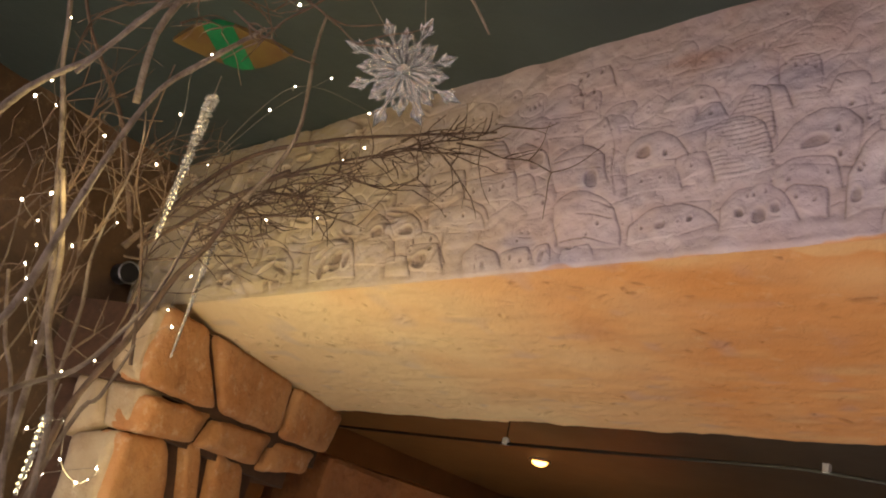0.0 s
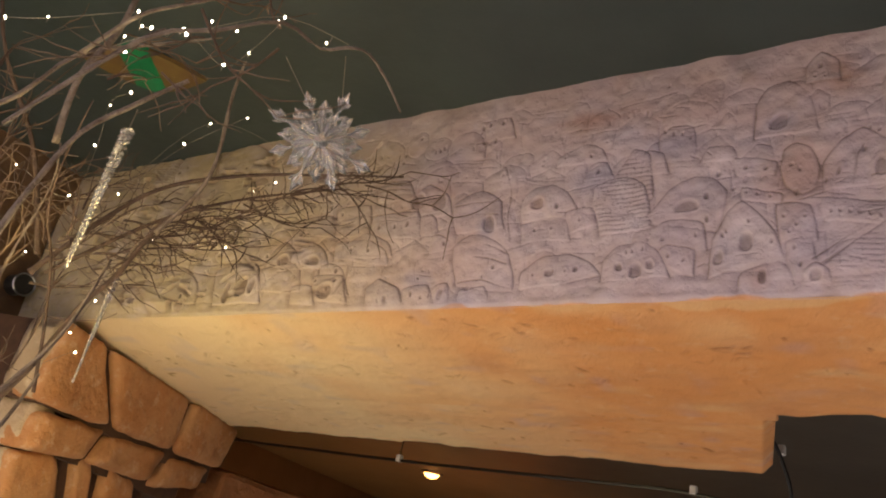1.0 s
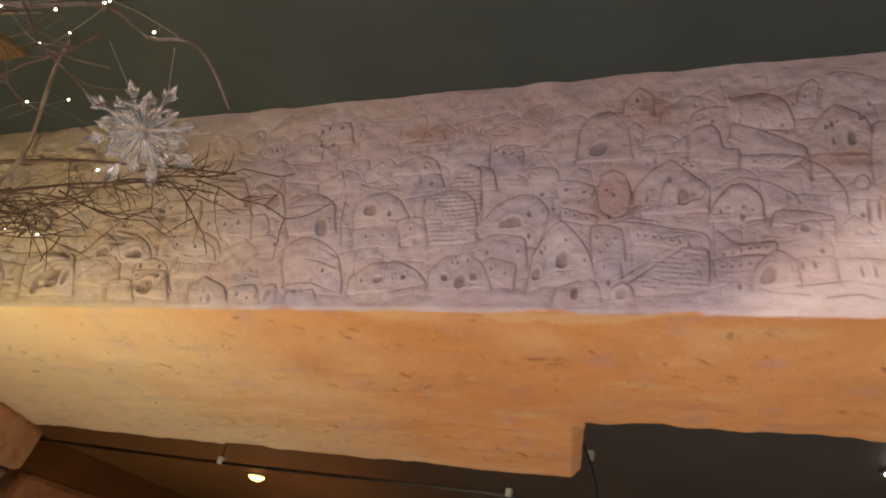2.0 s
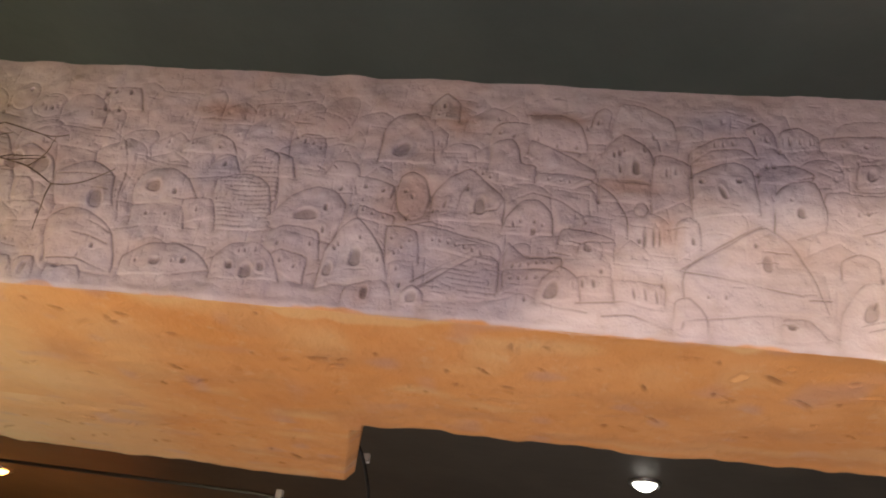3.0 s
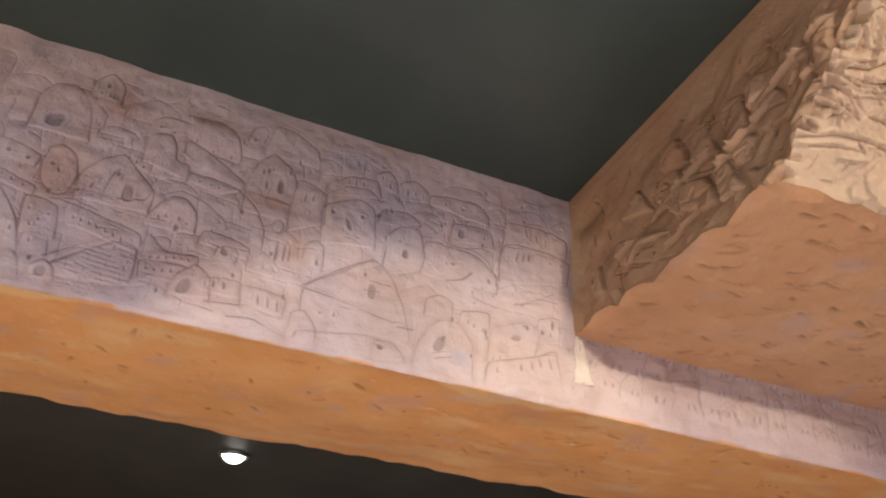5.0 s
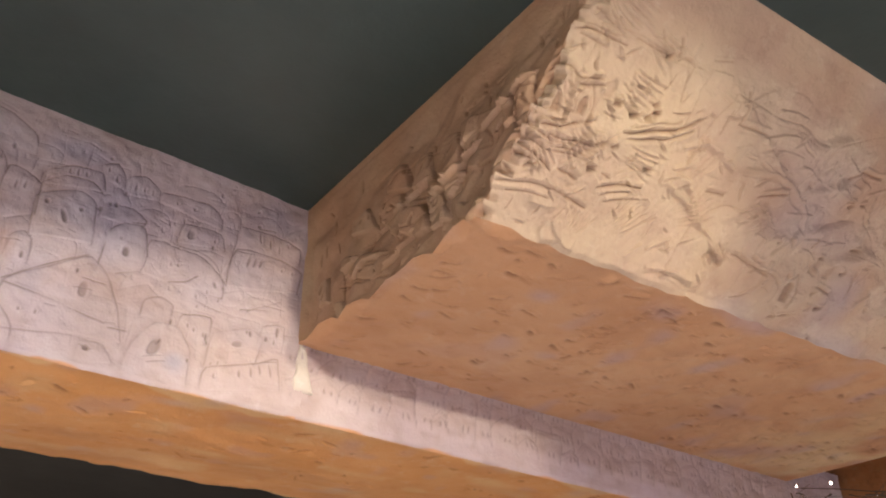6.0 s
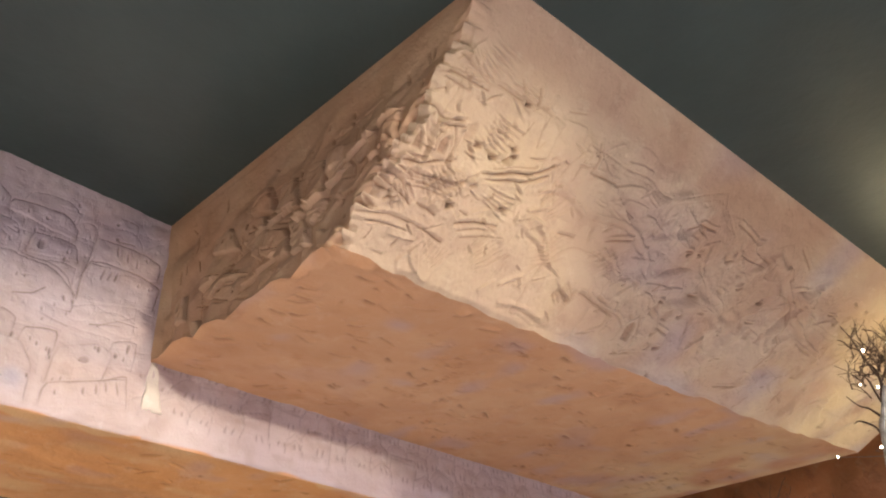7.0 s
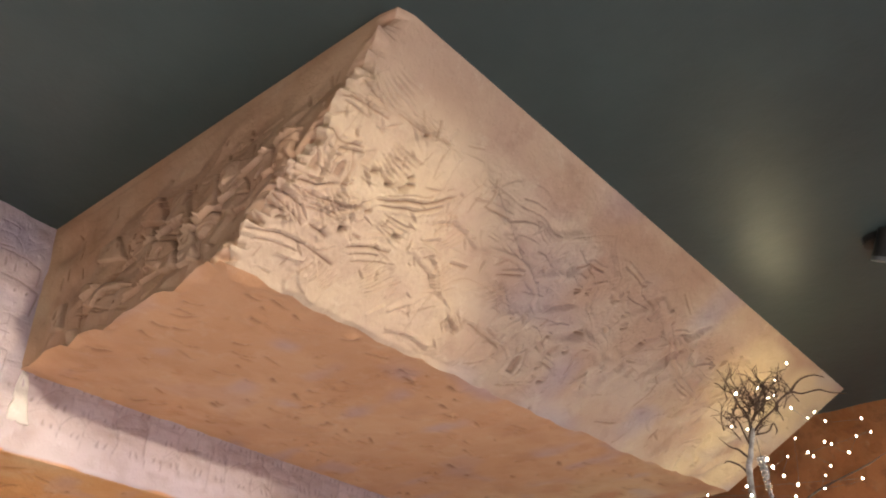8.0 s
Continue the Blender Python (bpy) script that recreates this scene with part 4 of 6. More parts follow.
r.under = np.clip((2.284 + 0.008 * grain(shape, (1, 40), 13) + 0.004 * grain(shape, (3, 160), 15) - r.V) / 0.005, 0, 1) * np.clip((r.U + 2.3) / 1.0, 0.15, 1)
pos = np.stack([r.U, FRONT - r.h + 0.006 * np.clip((EDGE + 0.012 - r.V) / 0.012, 0, 1) ** 2, r.V], -1)
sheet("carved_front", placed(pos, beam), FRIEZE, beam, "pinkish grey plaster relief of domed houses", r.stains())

# the strip that goes on below the near bulkhead
r2 = Relief(0.99, 3.70, EDGE, 2.60, 0.004, 25)
for row in range(4):
    u = 0.97
    while u < 3.6:
        w = rng.uniform(0.05, 0.11)
        r2.house(KINDS[rng.randint(5)], u + w / 2, 2.50 - row * 0.055, w, rng.uniform(0.06, 0.09), (0, 0.03, 0.008, 0.022), (0.02, 0.03, 0.008, 0.02))
        u += w
plain_lip = np.clip((r2.V - 2.32) / 0.03, 0, 1)
shape = r2.h.shape
r2.h = 0.5 * blurred(r2.h * plain_lip, 1) + 0.004 * grain(shape, (4, 36), 6)
r2.wash *= 0.7 * plain_lip
r2.tint += 0.8 * grain(shape, (12, 60), 27)
r2.smudge = 0.8 * np.clip(grain(shape, (14, 60), 28) * 1.5 - 0.3, 0, 1)
r2.under = np.clip((2.284 + 0.008 * grain(shape, (1, 30), 14) - r2.V) / 0.005, 0, 1)
pos = np.stack([r2.U, FRONT - r2.h + 0.006 * np.clip((EDGE + 0.012 - r2.V) / 0.012, 0, 1) ** 2, r2.V], -1)
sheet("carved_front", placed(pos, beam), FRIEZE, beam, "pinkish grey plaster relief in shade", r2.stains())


def soffit(x0, x1, front, *backs, shear=0.0, joined_to=None):
    """An underside from the line y = front to a ragged back edge, turned up behind; shear slants its right end."""
    step = 0.005
    *backs, seed = backs
    back0, back1 = backs[-2:]
    q = Relief(x0, x1, front, max(backs), step, seed)
    ny, nx = q.U.shape
    k = np.linspace(0, 1, ny)[:, None]
    rag = 0.015 * grain((1, nx), (1, int((x1 - x0) * 7)), seed)[0] + 0.010 * grain((1, nx), (1, int((x1 - x0) * 26)), seed + 1)[0]
    start = x0 if joined_to is None else joined_to
    yb = back0 + (back1 - back0) * (q.u - start) / (x1 - start) + rag
    if joined_to is not None:
        yb = np.where(q.u < joined_to, backs[0], yb)
    y = front + k * (yb - front)[None, :]
    for _ in range(int((x1 - x0) * (max(backs) - front) * 62)):
        a, b = q.rng.uniform(x0, x1), q.rng.uniform(front + 0.03, min(back0, back1) - 0.03)
        q.gouge(a, b, 0.012 + 0.055 * q.rng.uniform(0, 1) ** 2, q.rng.uniform(0.0018, 0.0045), 0.006, q.rng.normal(0, 0.55), q.rng.choice([0.1, 0.4, 0.8, 1.0]))
    cells = int((x1 - x0) * 6)
    h = q.h + 0.005 * grain(y.shape, (4, cells), seed + 5) + 0.0016 * grain(y.shape, (20, cells * 4), seed + 6)
    h *= np.clip(k * 12, 0, 1)
    if joined_to is not None:
        h = np.where(q.U < joined_to, h * np.clip((1 - k) * 12, 0, 1), h)
    z = LOW + 0.001 - h + 0.015 * np.clip((k - 0.97) / 0.03, 0, 1) ** 2 * (1 if joined_to is None else (q.U > joined_to))
    z = z + (EDGE - LOW) * np.clip((FRONT + 0.30 - y) / 0.296, 0, 1) ** 1.2
    if shear:
        z = z + 0.035 * np.clip((q.U - x1 + 0.034) / 0.034, 0, 1)
    x = q.U - shear * (y - front) * np.clip((q.U - x0) / (x1 - x0), 0, 1)
    pos = np.stack([x, y, z], -1)
    edge = pos[-1] if joined_to is None else pos[-1][q.u > joined_to]
    pale = 0.55 * np.clip(1.3 * grain(y.shape, (4, cells), seed + 8) - 0.5, 0, 1) * np.clip(1 - k * 2.2, 0, 1)
    pale = np.maximum(pale, 0.32 * np.clip(1.5 * grain(y.shape, (9, cells), seed + 9) - 0.55, 0, 1))
    # frieze plaster smeared down over the front edge
    reach = 0.012 + 0.042 * grain((1, nx), (1, cells), seed + 11) + 0.018 * grain((1, nx), (1, cells * 4), seed + 12)
    pale = np.maximum(pale, 0.35 * np.clip((reach - (y - front)) / 0.010, 0, 1) * (front < 1.6))
    # cream towards the pillar: thinner paint, and the tree's warm light coloured in
    pale = np.maximum(pale, 0.92 * np.clip((-0.7 - q.U + 0.25 * grain(y.shape, (3, cells), seed + 7)) / 1.2, 0, 1))
    sheet("underside", placed(pos, beam), SOFFIT, beam, "orange washed trowelled plaster", {"wash": q.wash, "blue": 0.9 * np.clip(grain(y.shape, (9, cells * 2), seed + 15) * 1.2 - 0.55, 0, 1), "ochre": 0.9 * np.clip(grain(y.shape, (6, cells), seed + 14) * 1.2 - 0.2, 0, 1), "under": 0 * h, "pale": pale})
    rise = np.stack([edge + np.array((0, 0.004 * i, 0.2 * i)) for i in range(4)], 0)
    sheet("back_face", placed(rise, beam), SOFFIT, beam)
    if shear:
        side = np.stack([pos[:, -1] + np.array((-0.0005 * i * i, 0, 0.2 * i)) for i in range(4)], 0)
        sheet("end_face", placed(side, beam), SOFFIT, beam)


soffit(-3.20, 3.70, FRONT + 0.004, 2.092, 2.065, 1.93, 60, joined_to=-0.418)
soffit(-3.20, -0.420, 2.090, 2.56, 2.645, 50, shear=0.22)
part("core", box((-2.8, 0.10, 0.06), (3.7, 0.45, 0.60)), SOFFIT, beam)

# a white fillet of plaster where the near bulkhead meets the beam
bm = box((0.974, -0.012, 2.350 - LOW), (1.024, 0.02, 2.474 - LOW))
bmesh.ops.subdivide_edges(bm, edges=bm.edges[:], cuts=9, use_grid_fill=True)
for v in bm.verts:
    v.co += 0.010 * noise.noise_vector(v.co * 24) + 0.004 * noise.noise_vector(v.co * 80)
    k = min(1.0, max(0.0, (v.co.z - 0.10) / 0.124))
    v.co.x = 0.985 + (v.co.x - 0.985) * (1.0 - 0.7 * k)
    v.co.y *= 1.0 - 0.5 * k
part("plaster_fillet", bm, FRESH, beam, "fresh white plaster fillet", smooth=True)

# ---------------------------------------------------------------- near bulkhead
bulk = thing("carved_bulkhead", "tan plaster bulkhead with a leaning carved face and rough corner", "bulkhead", (0.95, 0.33, 2.46), kind="structure")


RAGGED = [blurred(np.random.RandomState(k).uniform(-size, size, (1, n)), 1)[0] for k, n, size in ((31, 70, 0.010), (32, 22, 0.026))]


def ragged(k, fraction):
    a = RAGGED[k]
    return np.interp(fraction * (len(a) - 1), np.arange(len(a)), a) * np.clip(np.minimum(fraction, 1 - fraction) / 0.04, 0, 1)


CHIPS = np.random.RandomState(99).uniform(-0.012, 0.030, (2, 47))


def patch(rel, p00, p10, p01, p11, taper=(0.02, 0.02, 0.02, 0.02), chip="", low=None, under=False, bow=0.0):
    """Lay a relief over a four-cornered face; the relief runs out towards the edges (left, right, low, high)."""
    p00, p10, p01, p11 = (np.array(p, float) for p in (p00, p10, p01, p11))
    a = ((rel.U - rel.u[0]) / (rel.u[-1] - rel.u[0]))[:, :, None]
    b = ((rel.V - rel.v[0]) / (rel.v[-1] - rel.v[0]))[:, :, None]
    flat = (p00 * (1 - a) + p10 * a) * (1 - b) + (p01 * (1 - a) + p11 * a) * b
    flat[:, :, 1:2] += bow * 4 * a * (1 - a) * (b if under else 1 - b)
    n = np.cross(p10 - p00, p01 - p00)
    n /= np.linalg.norm(n)
    w = 1.0
    for edge, d in zip(taper, (rel.U - rel.u[0], rel.u[-1] - rel.U, rel.V - rel.v[0], rel.v[-1] - rel.V)):
        if edge:
            w = w * np.clip(d / edge, 0, 1)
    if chip:
        # the two faces that meet at the leaning corner share its broken line
        d = rel.U - rel.u[0] if chip == "left" else rel.u[-1] - rel.U
        k = b[:, :, 0] * 46
        rough = 0.7 * np.interp(np.floor(k) + np.clip((k % 1) * 4, 0, 1), np.arange(47), CHIPS[0]) + 0.8 * np.interp(k * 0.3, np.arange(47), CHIPS[1])
        flat = flat + (np.clip(1 - d / 0.045, 0, 1) ** 1.3 * rough)[:, :, None] * np.array((1.0, 0.8, 0.2))
    if low is not None:
        flat[:, :, 2] += ragged(low, a[:, :, 0]) * np.clip(1 - (rel.V - rel.v[0]) / 0.03, 0, 1)
    if under:
        flat[:, :, 2] += ragged(0, a[:, :, 0]) * np.clip(1 - (rel.v[-1] - rel.V) / 0.03, 0, 1) + ragged(1, b[:, :, 0]) * np.clip(1 - (rel.U - rel.u[0]) / 0.03, 0, 1)
    return flat + n * (rel.h * w)[:, :, None]


A0, A1 = (0.979, 1.45, 2.476), (0.972, 1.45, 2.885)
C0, C1 = (0.928, 0.695, 2.458), (0.930, 0.262, 2.885)
E0, E1 = (3.07, 0.44, 2.462), (3.50, 0.015, 2.885)

# the end that faces the beam's free length
f = Relief(0, 1.0, 0, 0.44, 0.0024, 70)
f.form((0.418, 0.181), (0.378, 0.235), (0.429, 0.237), (0.486, 0.225), (0.550, 0.148), (0.565, 0.091), rise=0.012)
f.window(0.409, 0.232, 0.019, 0.026)
f.window(0.485, 0.181, 0.019, 0.026)
f.form((0.556, 0.106), (0.531, 0.159), (0.619, 0.145), (0.712, 0.066), (0.646, 0.070), rise=0.012)
f.window(0.593, 0.120, 0.025, 0.027)
f.form((0.735, 0.052), (0.624, 0.169), (0.694, 0.160), (0.826, 0.047), rise=0.012)
f.window(0.704, 0.117, 0.020, 0.023)
f.form((0.769, 0.095), (0.627, 0.240), (0.639, 0.277), (0.690, 0.260), (0.786, 0.141), rise=0.013)
f.window(0.674, 0.232, 0.018, 0.028)
f.form((0.804, 0.135), (0.694, 0.267), (0.810, 0.249), (0.874, 0.233), (1.004, 0.109), (0.912, 0.120), rise=0.011)
f.window(0.787, 0.202, 0.021, 0.024)
f.window(0.870, 0.185, 0.023, 0.023)
f.form((0.867, 0.034), (0.821, 0.075), (0.934, 0.053), (1.070, -0.009), (1.046, -0.023), rise=0.011)
f.form((1.038, 0.017), (0.912, 0.120), (1.004, 0.109), (1.119, 0.047), (1.094, 0.009), rise=0.010)
f.window(1.018, 0.068, 0.020, 0.019)
f.form((0.948, 0.157), (0.871, 0.236), (0.877, 0.279), (0.922, 0.249), (0.989, 0.160), rise=0.012)
f.form((0.260, 0.107), (0.211, 0.174), (0.316, 0.146), (0.508, 0.087), (0.371, 0.105), (0.332, 0.080), rise=0.010)
f.window(0.363, 0.097, 0.029, 0.025)
f.form((0.410, 0.256), (0.392, 0.307), (0.459, 0.303), (0.523, 0.221), rise=0.011)
f.window(0.442, 0.276, 0.016, 0.023)
f.form((0.244, 0.225), (0.240, 0.273), (0.306, 0.273), (0.374, 0.188), rise=0.009)
f.window(0.291, 0.243, 0.016, 0.023)
f.form((0.100, 0.076), (0.075, 0.149), (0.135, 0.151), (0.196, 0.062), rise=0.010)
f.window(0.099, 0.125, 0.019, 0.035)
f.window(0.147, 0.092, 0.020, 0.032)
f.form((0.242, 0.013), (0.228, 0.052), (0.261, 0.049), (0.309, -0.001), rise=0.012)
f.form((0.546, 0.205), (0.504, 0.282), (0.559, 0.276), (0.638, 0.188), rise=0.009)
f.window(0.555, 0.243, 0.016, 0.022)
f.line((0.715, 0.138), (0.852, 0.129), (1.027, 0.102), depth=0.009)
f.line((0.712, 0.267), (0.790, 0.251), (0.883, 0.230), depth=0.009)
f.line((0.543, 0.270), (0.613, 0.258), (0.706, 0.252), depth=0.009)
f.line((0.826, 0.047), (0.711, 0.137), (0.645, 0.232), depth=0.009)
f.line((0.891, 0.272), (0.907, 0.221), (0.933, 0.181), depth=0.009)
f.line((0.430, 0.206), (0.542, 0.181), (0.717, 0.135), depth=0.009)
f.line((0.232, 0.094), (0.341, 0.067), (0.562, 0.016), depth=0.009)
# upright folds and ledges towards the free corner
for _ in range(9):
    u, v = 0.55 + 0.42 * f.rng.uniform(0, 1), f.rng.uniform(0.06, 0.28)
    f.slab(u, v, f.rng.uniform(0.08, 0.20), f.rng.uniform(0.02, 0.05), f.rng.uniform(0.005, 0.010), math.pi / 2 + math.atan(1.06 * u) + f.rng.normal(0, 0.15))
for _ in range(7):
    u, v = f.rng.uniform(0.15, 0.85), f.rng.uniform(0.05, 0.22)
    f.cut((u, v), (u + 0.06, v + 0.012), (u + 0.12, v + 0.04), depth=-0.008, width=0.004, dark=0)
    f.cut((u, v - 0.014), (u + 0.06, v - 0.002), (u + 0.12, v + 0.026), depth=0.008, width=0.004, dark=0.7)
for _ in range(60):
    u, v, tall = f.rng.uniform(0.06, 0.97), f.rng.uniform(0.03, 0.36), f.rng.uniform(0.010, 0.036)
    f.cut((u, v), (u - 1.06 * u * tall + f.rng.normal(0, 0.006), v + tall), depth=0.006, width=0.0024, dark=0.8)
for _ in range(26):
    u, v, long = f.rng.uniform(0.25, 0.9), f.rng.uniform(0.04, 0.34), f.rng.uniform(0.03, 0.11)
    f.cut((u, v), (u + long, v + f.rng.normal(0, 0.012)), depth=0.005, width=0.0022, dark=0.55)
# brown laid over the whole end face, its shade put into the colour
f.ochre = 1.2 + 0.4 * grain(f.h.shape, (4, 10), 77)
f.h = f.h + 0.010 * grain(f.h.shape, (4, 10), 71) + 0.003 * grain(f.h.shape, (14, 34), 72) - 0.012
f.h *= np.clip((0.43 - f.V) / 0.10, 0.2, 1)
sheet("carved_end", placed(patch(f, A0, C0, A1, C1, (0.03, 0.02, 0.012, 0.02), "right", 1), bulk), BULK, bulk, "deeply modelled plaster, painted brown for its shaded side", f.stains())

# the leaning long face
f = Relief(0, 2.30, 0, 0.59, 0.0022, 80)
L = f.rng
for kind, u, v, w, h, holes in (
    ("box", 0.20, 0.22, 0.26, 0.20, 3), ("dome", 0.62, 0.02, 0.22, 0.20, 2), ("dome", 0.95, 0.06, 0.26, 0.24, 2), ("box", 0.55, 0.26, 0.30, 0.16, 0),
    ("gable", 0.85, 0.30, 0.24, 0.20, 1), ("dome", 1.30, 0.10, 0.28, 0.26, 3), ("box", 1.62, 0.05, 0.24, 0.28, 2), ("arch", 1.18, 0.30, 0.16, 0.20, 1), ("dome", 1.90, 0.10, 0.26, 0.30, 2)):
    f.house(kind, u, v, w, h, *[((i - (holes - 1) / 2) * 0.055, h * 0.45, 0.022, 0.045) for i in range(holes)])
f.h *= 0.45
f.wash *= 0.35
for _ in range(150):
    u = 0.02 + 2.2 * L.uniform(0, 1) ** 1.6
    f.slab(u, L.uniform(0.02, 0.46), L.uniform(0.04, 0.12), L.uniform(0.015, 0.04), (1.0 if u < 0.95 else 0.9) * L.uniform(0.003, 0.008), L.choice([-0.35, -0.5, 0.1, 2.8, 0.9, 2.2]) + L.normal(0, 0.2))


def stroke(*points):
    """A deep tool mark that pushed a ridge of plaster to one side."""
    f.cut(*points, depth=0.0055, width=0.0024, dark=L.uniform(0.55, 0.95))
    f.cut(*[(u, v + 0.010) for u, v in points], depth=-0.0035, width=0.0042, dark=0)
    f.cut(*[(u + 0.003, v - 0.008) for u, v in points], depth=-0.0015, width=0.0040, dark=0)


def scratch(*points):
    f.cut(*points, depth=0.004, width=0.0018, dark=L.uniform(0.4, 0.8))
    f.cut(*[(u, v + 0.007) for u, v in points], depth=-0.0022, width=0.0035, dark=0)


def ridge(*points):
    f.cut(*points, depth=-0.006, width=0.0065, dark=0)
    f.cut(*[(u + 0.004, v - 0.012) for u, v in points], depth=0.003, width=0.004, dark=0.12)


def hole(u, v):
    f.gouge(u, v, L.uniform(0.014, 0.026), L.uniform(0.004, 0.007), 0.012, L.choice([1.1, 1.4, 0.5]), 0.85)


stroke((0.014, 0.327), (0.072, 0.317), (0.116, 0.322))
stroke((0.072, 0.307), (0.101, 0.307), (0.130, 0.312))
stroke((0.029, 0.397), (0.072, 0.397), (0.130, 0.392))
scratch((0.029, 0.407), (0.101, 0.402))
scratch((0.029, 0.456), (0.087, 0.431))
scratch((0.029, 0.436), (0.087, 0.421))
scratch((0.029, 0.382), (0.087, 0.377))
stroke((0.145, 0.412), (0.203, 0.416))
scratch((0.130, 0.372), (0.159, 0.397))
scratch((0.174, 0.456), (0.188, 0.431))
stroke((0.217, 0.461), (0.246, 0.416))
scratch((0.289, 0.421), (0.289, 0.357))
scratch((0.246, 0.367), (0.260, 0.392))
scratch((0.318, 0.456), (0.362, 0.476))
stroke((0.217, 0.253), (0.289, 0.288), (0.376, 0.342))
stroke((0.231, 0.248), (0.304, 0.278), (0.362, 0.317))
scratch((0.231, 0.273), (0.318, 0.322))
stroke((0.029, 0.208), (0.072, 0.213), (0.145, 0.248))
stroke((0.058, 0.198), (0.101, 0.193), (0.174, 0.203))
scratch((0.072, 0.188), (0.116, 0.188), (0.174, 0.193))
scratch((0.087, 0.178), (0.174, 0.178))
scratch((0.101, 0.193), (0.174, 0.208))
scratch((0.072, 0.169), (0.159, 0.169))
stroke((0.000, 0.154), (0.043, 0.139))
stroke((0.000, 0.169), (0.058, 0.144), (0.101, 0.134))
stroke((0.014, 0.183), (0.058, 0.169))
scratch((0.014, 0.198), (0.072, 0.188))
stroke((0.000, 0.074), (0.058, 0.089), (0.130, 0.109))
stroke((0.130, 0.109), (0.174, 0.104), (0.231, 0.094))
scratch((0.029, 0.064), (0.072, 0.074), (0.130, 0.084))
stroke((0.116, 0.144), (0.145, 0.144), (0.174, 0.139))
stroke((0.043, 0.119), (0.058, 0.134))
stroke((0.000, 0.119), (0.029, 0.104))
stroke((0.231, 0.139), (0.275, 0.154), (0.333, 0.178))
scratch((0.246, 0.129), (0.318, 0.159))
scratch((0.260, 0.119), (0.362, 0.159))
stroke((0.174, 0.164), (0.203, 0.164))
scratch((0.217, 0.164), (0.246, 0.159))
scratch((0.058, 0.055), (0.058, 0.030))
scratch((0.116, 0.059), (0.116, 0.040))
scratch((0.174, 0.079), (0.159, 0.050))
scratch((0.275, 0.223), (0.275, 0.243))
scratch((0.405, 0.312), (0.419, 0.283))
ridge((0.376, 0.288), (0.419, 0.312), (0.463, 0.312), (0.521, 0.283))
ridge((0.376, 0.243), (0.419, 0.268))
ridge((0.231, 0.268), (0.260, 0.293), (0.318, 0.317))
stroke((0.434, 0.436), (0.463, 0.372))
stroke((0.463, 0.372), (0.535, 0.382))
scratch((0.419, 0.407), (0.434, 0.342))
scratch((0.419, 0.382), (0.434, 0.332))
ridge((0.434, 0.064), (0.477, 0.104), (0.506, 0.154))
ridge((0.391, 0.208), (0.463, 0.183), (0.521, 0.154), (0.651, 0.104))
ridge((0.521, 0.159), (0.448, 0.213), (0.419, 0.228))
ridge((0.463, 0.030), (0.521, 0.040), (0.608, 0.035))
ridge((0.550, 0.293), (0.622, 0.307), (0.752, 0.288))
ridge((0.608, 0.218), (0.636, 0.243), (0.680, 0.228))
ridge((0.752, 0.293), (0.810, 0.238))
stroke((0.492, 0.223), (0.550, 0.223))
stroke((0.622, 0.258), (0.680, 0.278))
stroke((0.665, 0.124), (0.752, 0.124), (0.810, 0.099))
scratch((0.752, 0.030), (0.796, 0.055))
scratch((0.608, 0.000), (0.636, 0.000))
scratch((0.506, 0.030), (0.535, 0.035))
scratch((0.593, 0.119), (0.651, 0.099))
stroke((0.825, 0.377), (0.839, 0.407), (0.882, 0.416))
stroke((0.955, 0.456), (1.042, 0.441))
stroke((0.868, 0.228), (0.868, 0.203))
stroke((1.056, 0.188), (1.070, 0.119))
stroke((0.969, 0.124), (1.027, 0.119))
scratch((1.230, 0.109), (1.273, 0.119))
stroke((1.374, 0.050), (1.447, 0.069))
stroke((1.533, 0.059), (1.519, 0.010))
stroke((1.649, 0.104), (1.664, 0.055))
stroke((1.215, 0.501), (1.302, 0.466))
stroke((1.331, 0.367), (1.389, 0.332), (1.447, 0.223), (1.447, 0.134))
stroke((1.504, 0.248), (1.606, 0.238))
stroke((1.664, 0.273), (1.664, 0.248))
ridge((1.418, 0.322), (1.519, 0.278), (1.635, 0.258))
stroke((0.911, 0.025), (0.969, 0.050))
scratch((0.940, 0.089), (0.752, 0.119))
hole(0.174, 0.297)
hole(0.246, 0.332)
hole(0.260, 0.317)
hole(0.217, 0.293)
hole(0.246, 0.302)
hole(0.174, 0.213)
hole(0.188, 0.218)
hole(0.217, 0.223)
hole(0.275, 0.223)
hole(0.318, 0.218)
hole(0.188, 0.164)
hole(0.217, 0.416)
hole(0.000, 0.208)
hole(0.882, 0.332)
hole(0.911, 0.347)
hole(0.926, 0.193)
hole(1.013, 0.238)
hole(1.013, 0.174)
hole(0.998, 0.074)
hole(1.027, 0.079)
hole(0.767, 0.188)
hole(1.027, 0.372)
hole(1.128, 0.312)
hole(1.201, 0.183)
hole(1.244, 0.312)
hole(1.099, 0.000)
hole(1.432, 0.377)
hole(1.591, 0.362)
hole(0.969, 0.109)
for u, v in ((0.043, 0.222), (0.101, 0.236)):
    f.house("arch", u, v, 0.046, 0.075, (0.0, 0.030, 0.020, 0.045))
    f.cut((u - 0.030, v), (u - 0.028, v + 0.07), (u, v + 0.095), (u + 0.028, v + 0.07), (u + 0.030, v), depth=-0.006, width=0.006, dark=0)
f.house("arch", 0.897, 0.065, 0.06, 0.075, (0.0, 0.034, 0.034, 0.05))
